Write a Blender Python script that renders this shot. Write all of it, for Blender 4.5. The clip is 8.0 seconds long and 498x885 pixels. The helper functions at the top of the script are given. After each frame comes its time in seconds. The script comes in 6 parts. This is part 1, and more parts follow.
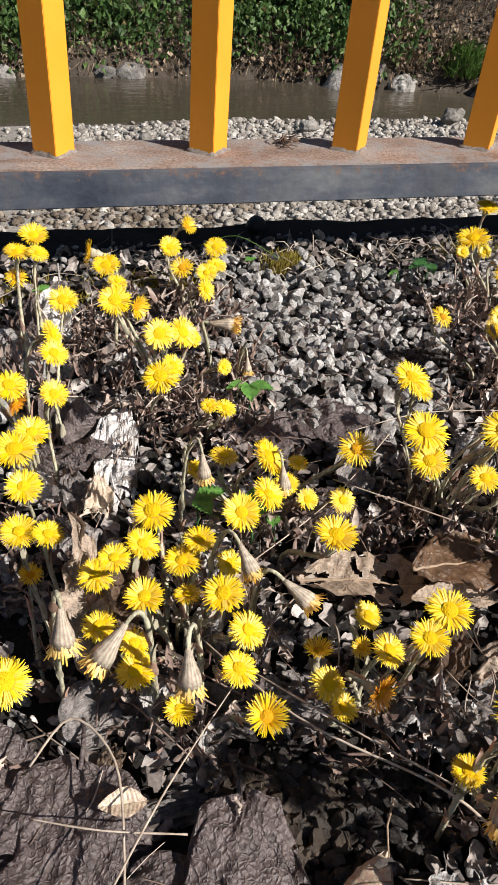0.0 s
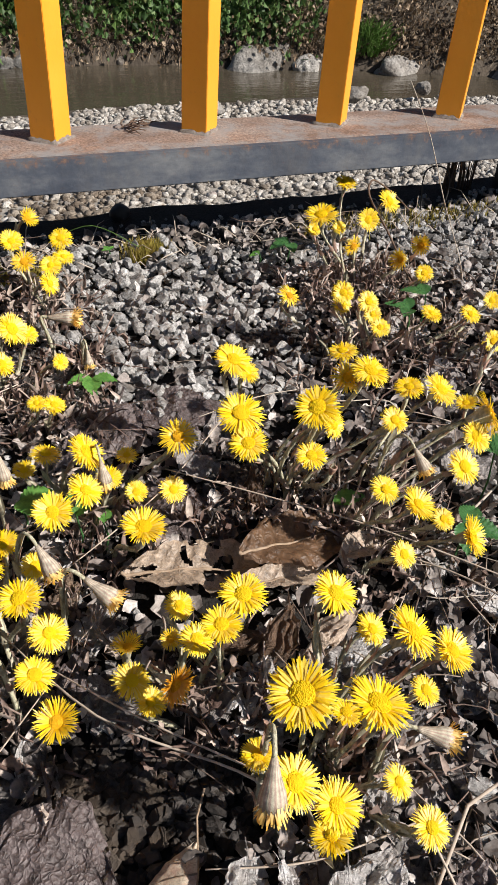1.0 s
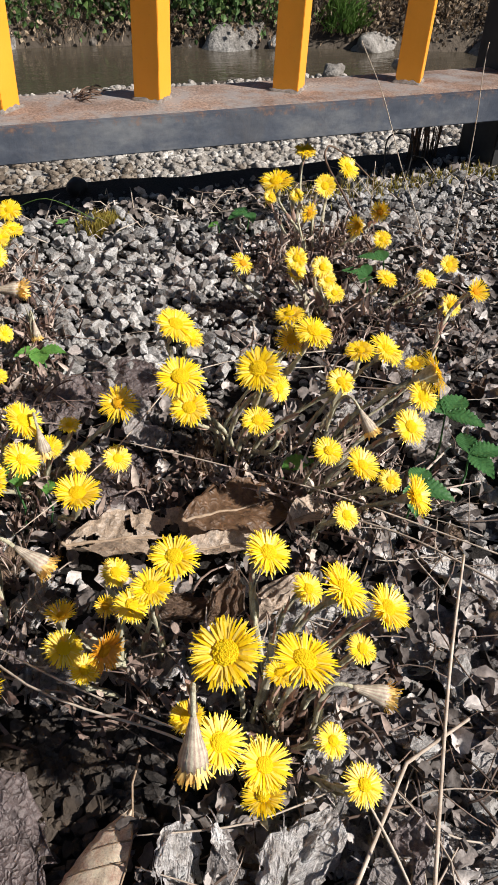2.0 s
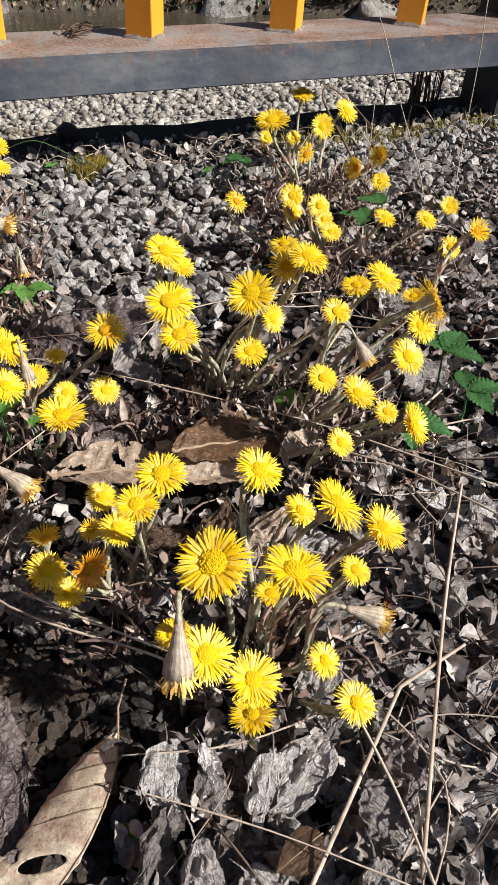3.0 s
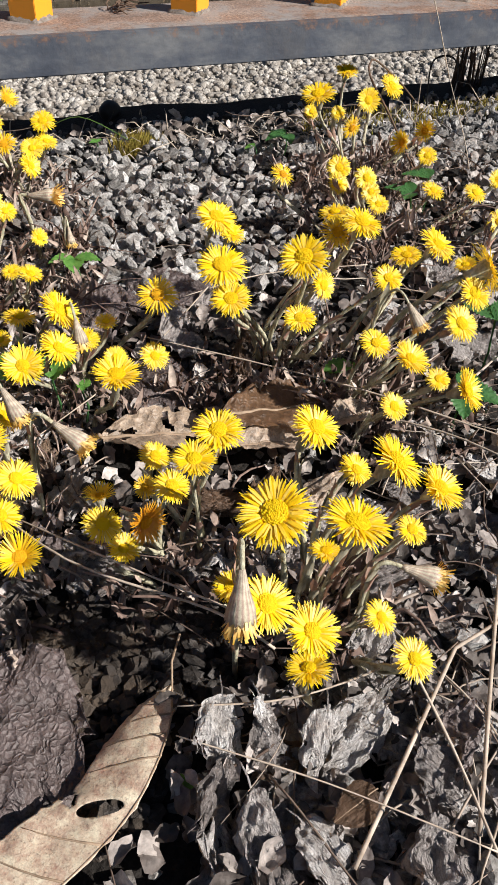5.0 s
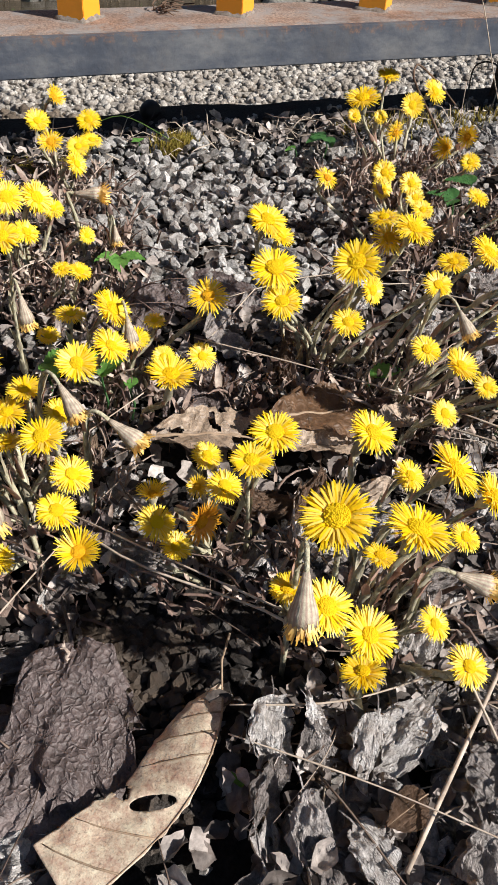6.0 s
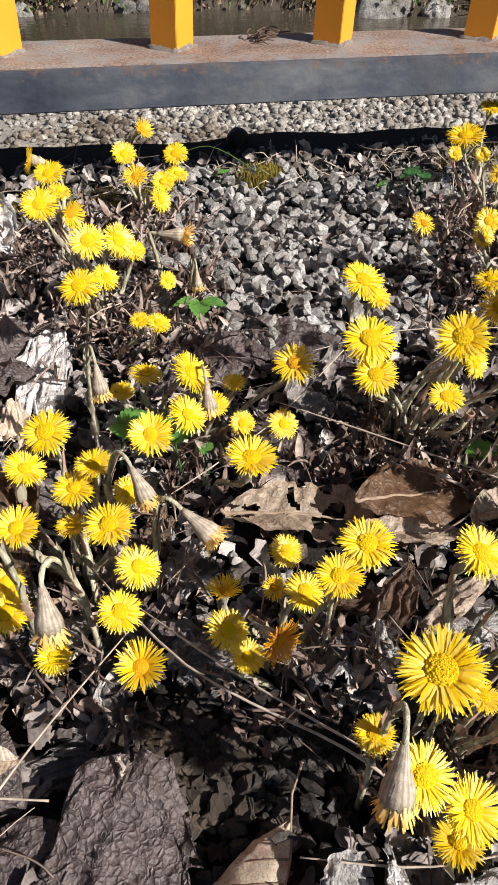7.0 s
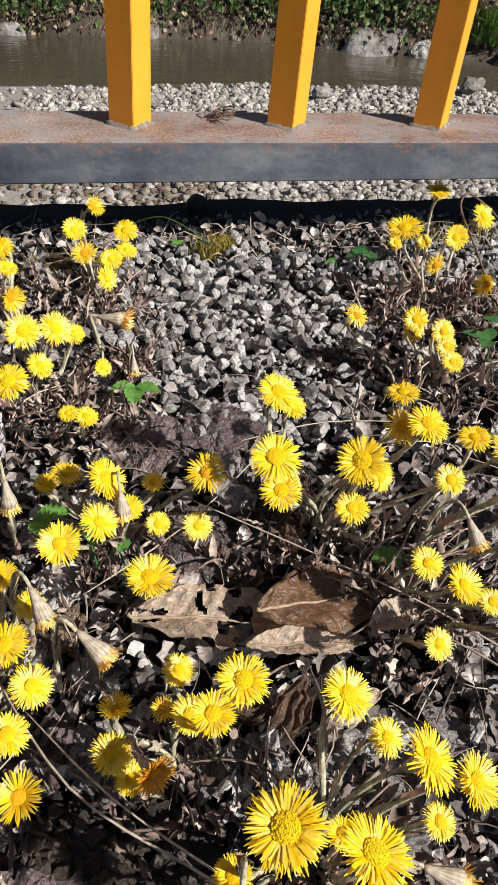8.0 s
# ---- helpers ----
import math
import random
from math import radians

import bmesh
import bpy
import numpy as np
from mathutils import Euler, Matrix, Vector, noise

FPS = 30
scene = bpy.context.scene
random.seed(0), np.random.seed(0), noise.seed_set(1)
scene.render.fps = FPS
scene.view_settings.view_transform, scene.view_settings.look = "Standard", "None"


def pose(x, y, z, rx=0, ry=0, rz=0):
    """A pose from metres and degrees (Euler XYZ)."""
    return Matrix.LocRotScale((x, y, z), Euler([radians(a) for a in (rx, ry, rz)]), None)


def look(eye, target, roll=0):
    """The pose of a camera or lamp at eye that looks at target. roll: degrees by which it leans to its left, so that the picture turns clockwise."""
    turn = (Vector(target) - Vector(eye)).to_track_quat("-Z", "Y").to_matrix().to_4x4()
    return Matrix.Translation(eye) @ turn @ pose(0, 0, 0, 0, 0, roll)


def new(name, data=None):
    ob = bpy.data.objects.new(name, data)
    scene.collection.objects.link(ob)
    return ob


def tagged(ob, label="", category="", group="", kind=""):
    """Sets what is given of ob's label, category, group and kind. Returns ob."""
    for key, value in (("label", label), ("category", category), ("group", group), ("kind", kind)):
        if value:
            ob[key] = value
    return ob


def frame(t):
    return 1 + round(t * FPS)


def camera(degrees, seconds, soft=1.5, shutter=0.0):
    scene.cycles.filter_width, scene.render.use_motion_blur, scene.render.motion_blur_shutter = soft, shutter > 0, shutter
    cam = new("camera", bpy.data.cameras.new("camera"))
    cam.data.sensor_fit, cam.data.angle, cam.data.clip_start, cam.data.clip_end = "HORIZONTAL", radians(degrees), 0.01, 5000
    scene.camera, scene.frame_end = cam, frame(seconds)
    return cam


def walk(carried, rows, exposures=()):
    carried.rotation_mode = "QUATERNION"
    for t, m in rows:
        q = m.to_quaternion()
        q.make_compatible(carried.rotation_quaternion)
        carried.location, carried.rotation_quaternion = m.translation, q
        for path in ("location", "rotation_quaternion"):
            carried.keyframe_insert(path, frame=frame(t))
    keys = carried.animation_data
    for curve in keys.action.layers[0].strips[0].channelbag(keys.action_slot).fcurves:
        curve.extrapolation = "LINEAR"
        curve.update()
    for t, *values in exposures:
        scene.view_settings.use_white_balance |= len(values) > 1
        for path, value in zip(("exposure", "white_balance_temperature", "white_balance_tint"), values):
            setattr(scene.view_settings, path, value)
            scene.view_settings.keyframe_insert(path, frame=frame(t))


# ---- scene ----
cam = camera(38.4, 8.0)
PATH = [
    (0, (0.026, -0.042, 0.301), (0.453, 1.479, -0.924), 3.8),
    (0.5, (0.066, -0.052, 0.304), (0.599, 1.428, -0.931), 3.5),
    (1, (0.089, -0.054, 0.3), (0.67, 1.399, -0.945), 3.0),
    (1.5, (0.106, -0.059, 0.295), (0.705, 1.377, -0.961), 2.4),
    (2.8, (0.112, -0.068, 0.269), (0.719, 1.308, -1.049), 3.1),
    (3, (0.111, -0.07, 0.263), (0.713, 1.301, -1.063), 3.1),
    (3.5, (0.1, -0.072, 0.255), (0.665, 1.305, -1.08), 3.5),
    (4, (0.098, -0.073, 0.252), (0.634, 1.307, -1.092), 2.6),
    (5.3, (0.098, -0.074, 0.253), (0.623, 1.31, -1.092), 1.9),
    (5.5, (0.094, -0.073, 0.255), (0.607, 1.312, -1.094), 2.2),
    (6, (0.083, -0.07, 0.254), (0.57, 1.327, -1.092), 2.6),
    (6.5, (0.081, -0.06, 0.257), (0.503, 1.356, -1.091), 1.0),
    (7, (0.086, -0.026, 0.259), (0.406, 1.429, -1.075), 1.3),
    (7.5, (0.098, -0.002, 0.276), (0.315, 1.476, -1.054), 0.4),
    (8, (0.119, -0.015, 0.301), (0.502, 1.464, -0.991), 4.8),
]
walk(cam, [(t, look(eye, target, roll)) for t, eye, target, roll in PATH])

# ---- light ----
world = bpy.data.worlds.new("sky")
scene.world = world
world.use_nodes = True
wn = world.node_tree.nodes
sky = wn.new("ShaderNodeTexSky")
sky.sky_type = "NISHITA"
sky.sun_disc = False
sky.air_density, sky.dust_density = 0.75, 0.6
SUN_AZ, SUN_EL = -43.0, 36.0          # degrees, counted from +x; the sun stands to the camera's right, a little behind
sky.sun_elevation = radians(SUN_EL)
sky.sun_rotation = radians(90.0 - SUN_AZ)
wn["Background"].inputs["Strength"].default_value = 0.05
world.node_tree.links.new(sky.outputs[0], wn["Background"].inputs["Color"])
sun = new("sun", bpy.data.lights.new("sun", "SUN"))
sun.data.energy, sun.data.angle, sun.data.color = 5.0, radians(0.55), (1.0, 0.943, 0.885)
sun.matrix_world = look((6 * math.cos(radians(SUN_AZ)), 6 * math.sin(radians(SUN_AZ)), 6 * math.tan(radians(SUN_EL))), (0, 0, 0))
scene.view_settings.exposure = 0.61

# ---- materials ----


class Mat:
    """A node material with short ways to wire it."""

    def __init__(self, name, rough=0.7, metal=0.0, spec=0.4):
        self.m = bpy.data.materials.new(name)
        self.m.use_nodes = True
        self.nt = self.m.node_tree
        self.b = self.nt.nodes["Principled BSDF"]
        self.b.inputs["Roughness"].default_value = rough
        self.b.inputs["Metallic"].default_value = metal
        self.b.inputs["Specular IOR Level"].default_value = spec
        self.co = self.nt.nodes.new("ShaderNodeNewGeometry").outputs["Position"]

    def put(self, a, b):
        self.nt.links.new(a, b)

    def noise(self, scale, detail=4.0, rough=0.6, co=None, stretch=None, ridged=False):
        n = self.nt.nodes.new("ShaderNodeTexNoise")
        if ridged:
            n.noise_type = "RIDGED_MULTIFRACTAL"
            n.inputs["Offset"].default_value, n.inputs["Gain"].default_value = 1.0, 2.0
            n.inputs["Distortion"].default_value = 0.6
        n.inputs["Scale"].default_value = scale
        n.inputs["Detail"].default_value = detail
        n.inputs["Roughness"].default_value = rough
        src = co or self.co
        if stretch:
            mp = self.nt.nodes.new("ShaderNodeMapping")
            mp.inputs["Scale"].default_value = stretch
            self.put(src, mp.inputs["Vector"])
            src = mp.outputs[0]
        self.put(src, n.inputs["Vector"])
        return n.outputs["Fac"]

    def net(self, scale):
        """Raised wrinkles that meet in a warped net."""
        warp = self.nt.nodes.new("ShaderNodeTexNoise")
        warp.inputs["Scale"].default_value = scale * 0.6
        self.put(self.co, warp.inputs["Vector"])
        add = self.nt.nodes.new("ShaderNodeVectorMath")
        add.operation = "MULTIPLY_ADD"
        self.put(warp.outputs["Color"], add.inputs[0])
        add.inputs[1].default_value = (1.6 / scale,) * 3
        self.put(self.co, add.inputs[2])
        v = self.nt.nodes.new("ShaderNodeTexVoronoi")
        v.feature = "DISTANCE_TO_EDGE"
        v.inputs["Scale"].default_value = scale
        self.put(add.outputs[0], v.inputs["Vector"])
        return self.ramp(v.outputs["Distance"], (0.0, 1.0), (0.10, 0.55), (0.30, 0.0))

    def ramp(self, fac, *stops):
        r = self.nt.nodes.new("ShaderNodeValToRGB")
        els = r.color_ramp.elements
        while len(els) < len(stops):
            els.new(0.5)
        for e, (p, c) in zip(els, stops):
            e.position = p
            e.color = (*c, 1) if isinstance(c, tuple) else (c, c, c, 1)
        self.put(fac, r.inputs["Fac"])
        return r.outputs["Color"]

    def mix(self, fac, a, b, kind="MIX"):
        n = self.nt.nodes.new("ShaderNodeMix")
        n.data_type, n.blend_type = "RGBA", kind
        for sock, v in ((n.inputs[0], fac), (n.inputs[6], a), (n.inputs[7], b)):
            if isinstance(v, bpy.types.NodeSocket):
                self.put(v, sock)
            else:
                sock.default_value = (*v, 1) if isinstance(v, tuple) else v
        return n.outputs[2]

    def random(self, island=False):
        if island:
            return self.nt.nodes.new("ShaderNodeNewGeometry").outputs["Random Per Island"]
        return self.nt.nodes.new("ShaderNodeObjectInfo").outputs["Random"]

    def colour(self, c):
        if isinstance(c, tuple):
            self.b.inputs["Base Color"].default_value = (*c, 1)
        else:
            self.put(c, self.b.inputs["Base Color"])
        return self

    def bump(self, fac, strength, distance):
        n = self.nt.nodes.new("ShaderNodeBump")
        n.inputs["Strength"].default_value = strength
        n.inputs["Distance"].default_value = distance
        self.put(fac, n.inputs["Height"])
        self.put(n.outputs[0], self.b.inputs["Normal"])
        return self

    def rough(self, fac, lo, hi):
        n = self.nt.nodes.new("ShaderNodeMapRange")
        n.inputs["To Min"].default_value, n.inputs["To Max"].default_value = lo, hi
        self.put(fac, n.inputs["Value"])
        self.put(n.outputs[0], self.b.inputs["Roughness"])
        return self

    def thin(self, amount, colour):
        """Light shining through a thin leaf or petal."""
        t = self.nt.nodes.new("ShaderNodeBsdfTranslucent")
        t.inputs["Color"].default_value = (*colour, 1)
        mx = self.nt.nodes.new("ShaderNodeMixShader")
        mx.inputs[0].default_value = amount
        self.put(self.b.outputs[0], mx.inputs[1])
        self.put(t.outputs[0], mx.inputs[2])
        self.put(mx.outputs[0], self.nt.nodes["Material Output"].inputs["Surface"])
        return self


def soil_material():
    k = Mat("dark_soil", 0.95, spec=0.2)
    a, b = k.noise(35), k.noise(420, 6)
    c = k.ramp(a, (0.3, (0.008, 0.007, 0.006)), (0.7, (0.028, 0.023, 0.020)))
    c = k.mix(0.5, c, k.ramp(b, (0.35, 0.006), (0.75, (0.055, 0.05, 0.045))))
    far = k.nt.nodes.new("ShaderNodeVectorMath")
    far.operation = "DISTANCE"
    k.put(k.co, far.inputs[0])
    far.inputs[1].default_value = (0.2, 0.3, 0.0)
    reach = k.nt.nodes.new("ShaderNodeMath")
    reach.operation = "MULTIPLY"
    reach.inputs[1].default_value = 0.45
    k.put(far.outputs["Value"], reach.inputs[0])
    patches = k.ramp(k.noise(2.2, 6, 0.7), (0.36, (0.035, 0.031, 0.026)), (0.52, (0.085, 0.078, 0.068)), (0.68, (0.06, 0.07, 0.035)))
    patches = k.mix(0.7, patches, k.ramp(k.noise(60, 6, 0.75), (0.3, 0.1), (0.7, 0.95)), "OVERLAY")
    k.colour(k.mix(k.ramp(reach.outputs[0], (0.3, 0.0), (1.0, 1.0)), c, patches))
    return k.bump(b, 0.8, 0.003).m


def stone_material(name, dark, mid, light, island, scale=260.0):
    k = Mat(name, 0.85, spec=0.35)
    base = k.ramp(k.random(island), (0.0, dark), (0.45, mid), (1.0, light))
    g = k.noise(scale, 6, 0.7)
    c = k.mix(0.75, base, k.ramp(g, (0.32, 0.05), (0.70, 0.86)), "OVERLAY")
    stain = k.ramp(k.noise(scale * 0.16, 3), (0.45, 0.0), (0.7, 1.0))
    k.colour(k.mix(stain, c, k.mix(0.6, c, (0.11, 0.08, 0.055))))
    return k.bump(g, 1.0, 0.6 / scale).m


def dead_leaf_material(name, dark, mid, pale, thin=0.12, creases=230.0, depth=0.0020, fibres=0.5):
    """A withered leaf: blotches, wrinkles that run along the blade, and fine creases across them."""
    k = Mat(name, 0.46, spec=0.5)
    own = k.nt.nodes.new("ShaderNodeTexCoord").outputs["Object"]
    base = k.ramp(k.random(), (0.0, dark), (0.6, mid), (1.0, pale))
    a, b = k.noise(170, 7, 0.75), k.noise(1100, 5)
    c = k.mix(0.8, base, k.ramp(a, (0.3, 0.12), (0.7, 0.85)), "OVERLAY")
    c = k.mix(k.ramp(b, (0.54, 0.0), (0.74, 0.7)), c, (0.03, 0.022, 0.018))
    fibre = k.noise(11, 5, 0.62, co=own, stretch=(1.6, 0.22, 1.0), ridged=True)
    # furrows between the fibres are darkened in the colour, like shade in creases
    c = k.mix(0.6 * fibres, c, k.ramp(fibre, (0.2, 0.55), (0.9, 1.0)), "MULTIPLY")
    crease = k.net(creases)
    c = k.mix(0.35, c, k.ramp(k.noise(1600, 4, 0.7), (0.35, 0.3), (0.62, 1.0)), "MULTIPLY")
    relief = k.mix(fibres, k.mix(0.35, crease, k.noise(900, 6, 0.78)), fibre)
    k.colour(c).bump(relief, 1.0, depth)
    return k.thin(thin, (0.35, 0.22, 0.12)).m


def yellow_paint():
    k = Mat("yellow_paint", 0.42, spec=0.45)
    a, b = k.noise(18, 4), k.noise(260, 5)
    c = k.ramp(a, (0.3, (0.74, 0.300, 0.020)), (0.7, (0.80, 0.335, 0.028)))
    chips = k.ramp(k.noise(75, 6, 0.75), (0.69, 0.0), (0.72, 1.0))
    c = k.mix(chips, c, (0.16, 0.07, 0.03))
    k.colour(k.mix(k.ramp(b, (0.6, 0.0), (0.8, 0.35)), c, (0.45, 0.2, 0.03)))
    return k.rough(a, 0.35, 0.55).bump(b, 0.25, 0.0006).m


def slate_paint():
    k = Mat("slate_paint", 0.5, 0.0, 0.5)
    a = k.noise(14, 6, 0.7, stretch=(0.7, 1, 1.6))
    c = k.ramp(a, (0.30, (0.020, 0.027, 0.044)), (0.5, (0.060, 0.070, 0.090)), (0.72, (0.155, 0.160, 0.165)))
    streak = k.ramp(k.noise(30, 6, 0.7, stretch=(1, 1, 0.35)), (0.5, 0.0), (0.75, 0.5))
    c = k.mix(streak, c, (0.11, 0.105, 0.10))
    xyz = k.nt.nodes.new("ShaderNodeSeparateXYZ")
    k.put(k.co, xyz.inputs[0])
    near_top = k.ramp(xyz.outputs["Z"], (0.0722, 0.62), (0.0765, 0.34), (0.090, 0.34), (0.099, 0.62))
    rust = k.ramp(k.mix(0.5, near_top, k.noise(75, 8, 0.78)), (0.555, 0.0), (0.63, 0.85))
    c = k.mix(rust, c, k.ramp(k.noise(150, 3), (0.3, (0.075, 0.032, 0.020)), (0.7, (0.20, 0.115, 0.075))))
    k.colour(c).rough(a, 0.4, 0.75)
    return k.bump(k.noise(160, 6), 0.35, 0.0015).m


def rust_top():
    k = Mat("rusty_steel", 0.85, 0.0, 0.35)
    a = k.noise(16, 6, 0.7, stretch=(0.55, 1, 1))
    c = k.ramp(a, (0.28, (0.13, 0.075, 0.052)), (0.5, (0.28, 0.195, 0.150)), (0.72, (0.40, 0.345, 0.30)))
    grit = k.noise(380, 5, 0.75)
    c = k.mix(0.8, c, k.ramp(grit, (0.32, 0.08), (0.7, 0.78)), "OVERLAY")
    grey = k.ramp(k.noise(28, 6, 0.7), (0.46, 0.0), (0.62, 0.85))
    k.colour(k.mix(grey, c, (0.25, 0.245, 0.24)))
    return k.bump(grit, 0.6, 0.0012).m


def petal_material(name, base, tip, thin, pale=0.3):
    k = Mat(name, 0.42, spec=0.5)
    g = k.nt.nodes.new("ShaderNodeVectorMath")
    g.operation = "LENGTH"
    k.put(k.nt.nodes.new("ShaderNodeTexCoord").outputs["Object"], g.inputs[0])
    c = k.ramp(g.outputs["Value"], (0.18, base), (0.52, tip))
    shade = k.ramp(k.random(), (0.0, 0.47), (1.0, 0.57))
    c = k.mix(0.5, c, shade, "OVERLAY")
    # some rays are paled at random to imitate white sun highlights
    streak = k.ramp(k.random(True), (0.45, 0.0), (1.0, pale))
    k.colour(k.mix(streak, c, (0.91, 0.83, 0.26)))
    return k.thin(thin, tip).m


def plain(name, a, b, scale, rough=0.7, thin=None, bump=0.4, dist=0.0008, stretch=None):
    k = Mat(name, rough, spec=0.3)
    n = k.noise(scale, 5, 0.65, stretch=stretch)
    c = k.ramp(n, (0.3, a), (0.7, b))
    shade = k.ramp(k.random(), (0.0, 0.36), (1.0, 0.62))
    k.colour(k.mix(0.6, c, shade, "OVERLAY")).bump(n, bump, dist)
    if thin:
        k.thin(*thin)
    return k.m


def striped(name, a, b, stripes):
    """Withered bracts: narrow stripes round the axis of the object, with blotches."""
    k = Mat(name, 0.75, spec=0.3)
    g = k.nt.nodes.new("ShaderNodeTexGradient")
    g.gradient_type = "RADIAL"
    k.put(k.nt.nodes.new("ShaderNodeTexCoord").outputs["Object"], g.inputs["Vector"])
    m = k.nt.nodes.new("ShaderNodeMath")
    m.operation = "MULTIPLY"
    m.inputs[1].default_value = stripes
    k.put(g.outputs["Fac"], m.inputs[0])
    w = k.nt.nodes.new("ShaderNodeMath")
    w.operation = "PINGPONG"
    w.inputs[1].default_value = 0.5
    k.put(m.outputs[0], w.inputs[0])
    c = k.ramp(w.outputs[0], (0.12, a), (0.38, b))
    n = k.noise(420, 5, 0.65)
    k.colour(k.mix(0.6, c, k.ramp(n, (0.3, 0.2), (0.7, 0.8)), "OVERLAY")).bump(n, 0.5, 0.0008)
    return k.m


def hedge_material():
    """Ivy leaves, each of its own green, some bronzed."""
    k = Mat("ivy_leaf", 0.55, spec=0.3)
    c = k.ramp(k.random(True), (0.0, (0.020, 0.045, 0.012)), (0.55, (0.060, 0.120, 0.030)), (0.9, (0.105, 0.170, 0.048)), (1.0, (0.16, 0.11, 0.05)))
    k.colour(k.mix(0.5, c, k.ramp(k.noise(2.5, 5), (0.3, 0.2), (0.7, 0.75)), "OVERLAY"))
    return k.thin(0.15, (0.12, 0.22, 0.05)).m


def brush_material():
    """Dry leaves and stalks, each of its own brown."""
    k = Mat("dry_brush", 0.85, spec=0.25)
    c = k.ramp(k.random(True), (0.0, (0.07, 0.045, 0.028)), (0.5, (0.19, 0.135, 0.088)), (1.0, (0.34, 0.27, 0.19)))
    k.colour(k.mix(0.5, c, k.ramp(k.noise(3, 5), (0.3, 0.25), (0.7, 0.75)), "OVERLAY"))
    return k.thin(0.12, (0.35, 0.25, 0.14)).m


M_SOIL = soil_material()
M_STONE = stone_material("grey_chippings", (0.20, 0.196, 0.19), (0.34, 0.335, 0.325), (0.54, 0.53, 0.51), False, 430.0)
M_STONES = stone_material("grey_chippings_small", (0.16, 0.155, 0.15), (0.31, 0.303, 0.293), (0.48, 0.468, 0.45), True, 430.0)
M_PEBBLE = stone_material("river_pebbles", (0.28, 0.25, 0.215), (0.41, 0.38, 0.34), (0.58, 0.55, 0.50), True, 40.0)
M_WET = stone_material("wet_pebbles", (0.10, 0.078, 0.058), (0.20, 0.160, 0.122), (0.36, 0.31, 0.25), True, 40.0)
M_ROCK = stone_material("river_rock", (0.15, 0.142, 0.13), (0.25, 0.238, 0.218), (0.36, 0.342, 0.315), False, 9.0)
M_LITTER = dead_leaf_material("grey_dead_leaf", (0.22, 0.193, 0.182), (0.43, 0.392, 0.373), (0.78, 0.75, 0.725), 0.1, 200.0, 0.0016)
M_DARKLEAF = dead_leaf_material("black_brown_dead_leaf", (0.092, 0.071, 0.068), (0.120, 0.094, 0.090), (0.170, 0.138, 0.132), 0.05, 330.0, 0.0009, 0.04)
M_STRAW = dead_leaf_material("straw_dead_leaf", (0.34, 0.26, 0.19), (0.43, 0.335, 0.255), (0.52, 0.415, 0.325), 0.12, 260.0, 0.0006, 0.15)
# a brown leaf, its colour taken darker for the flowers' shade over it
M_SHADED_BROWN = dead_leaf_material("shaded_brown_dead_leaf", (0.12, 0.066, 0.034), (0.15, 0.085, 0.046), (0.18, 0.105, 0.06), 0.25, 260.0, 0.0006, 0.15)
M_BROWN = dead_leaf_material("brown_dead_leaf", (0.10, 0.058, 0.036), (0.20, 0.125, 0.080), (0.38, 0.27, 0.19), 0.2)
M_TAN = dead_leaf_material("tan_dead_leaf", (0.55, 0.44, 0.325), (0.59, 0.48, 0.36), (0.63, 0.52, 0.40), 0.10, 420.0, 0.00008, 0.0)
M_WHITE = dead_leaf_material("bleached_leaf", (0.50, 0.475, 0.455), (0.68, 0.655, 0.64), (0.76, 0.735, 0.72), 0.1, 260.0, 0.0010, 0.2)
M_YELLOW = yellow_paint()
M_SLATE = slate_paint()
M_RUST = rust_top()
M_RAY = petal_material("yellow_rays", (0.88, 0.595, 0.003), (0.90, 0.675, 0.016), 0.28, 0.60)
M_RAY_OLD = petal_material("ageing_rays", (0.84, 0.50, 0.004), (0.88, 0.64, 0.018), 0.28)
M_RAY_SPENT = petal_material("spent_rays", (0.84, 0.70, 0.36), (0.84, 0.48, 0.05), 0.25, 0.4)
M_RAY_WILT = petal_material("wilted_rays", (0.62, 0.24, 0.012), (0.72, 0.36, 0.025), 0.2, 0.0)
M_DISC = plain("yellow_disc", (0.92, 0.68, 0.006), (0.94, 0.78, 0.016), 900, 0.6, (0.5, (0.95, 0.76, 0.015)))
M_DISC_OLD = plain("orange_disc", (0.72, 0.36, 0.006), (0.84, 0.50, 0.010), 900, 0.65, (0.35, (0.85, 0.5, 0.01)))
M_STEM = plain("woolly_stem", (0.21, 0.175, 0.105), (0.60, 0.59, 0.43), 520, 0.9, bump=0.9, dist=0.0012, stretch=(1, 1, 0.35))
M_STEM_RED = plain("reddish_scale", (0.24, 0.125, 0.095), (0.50, 0.36, 0.28), 300, 0.75, (0.15, (0.4, 0.22, 0.15)))
M_CUP = plain("pale_bracts", (0.22, 0.19, 0.125), (0.52, 0.49, 0.37), 420, 0.75, stretch=(1, 1, 0.2))
M_VEIN = plain("leaf_vein", (0.20, 0.14, 0.09), (0.32, 0.24, 0.17), 300, 0.7)
M_DRY = plain("dry_stalk", (0.26, 0.20, 0.15), (0.58, 0.50, 0.41), 160, 0.8, stretch=(1, 1, 0.25))
M_REED = plain("dark_reed", (0.045, 0.026, 0.018), (0.17, 0.11, 0.075), 200, 0.8)
M_GREEN = plain("green_leaf", (0.06, 0.18, 0.035), (0.17, 0.36, 0.080), 420, 0.5, (0.3, (0.16, 0.42, 0.05)))
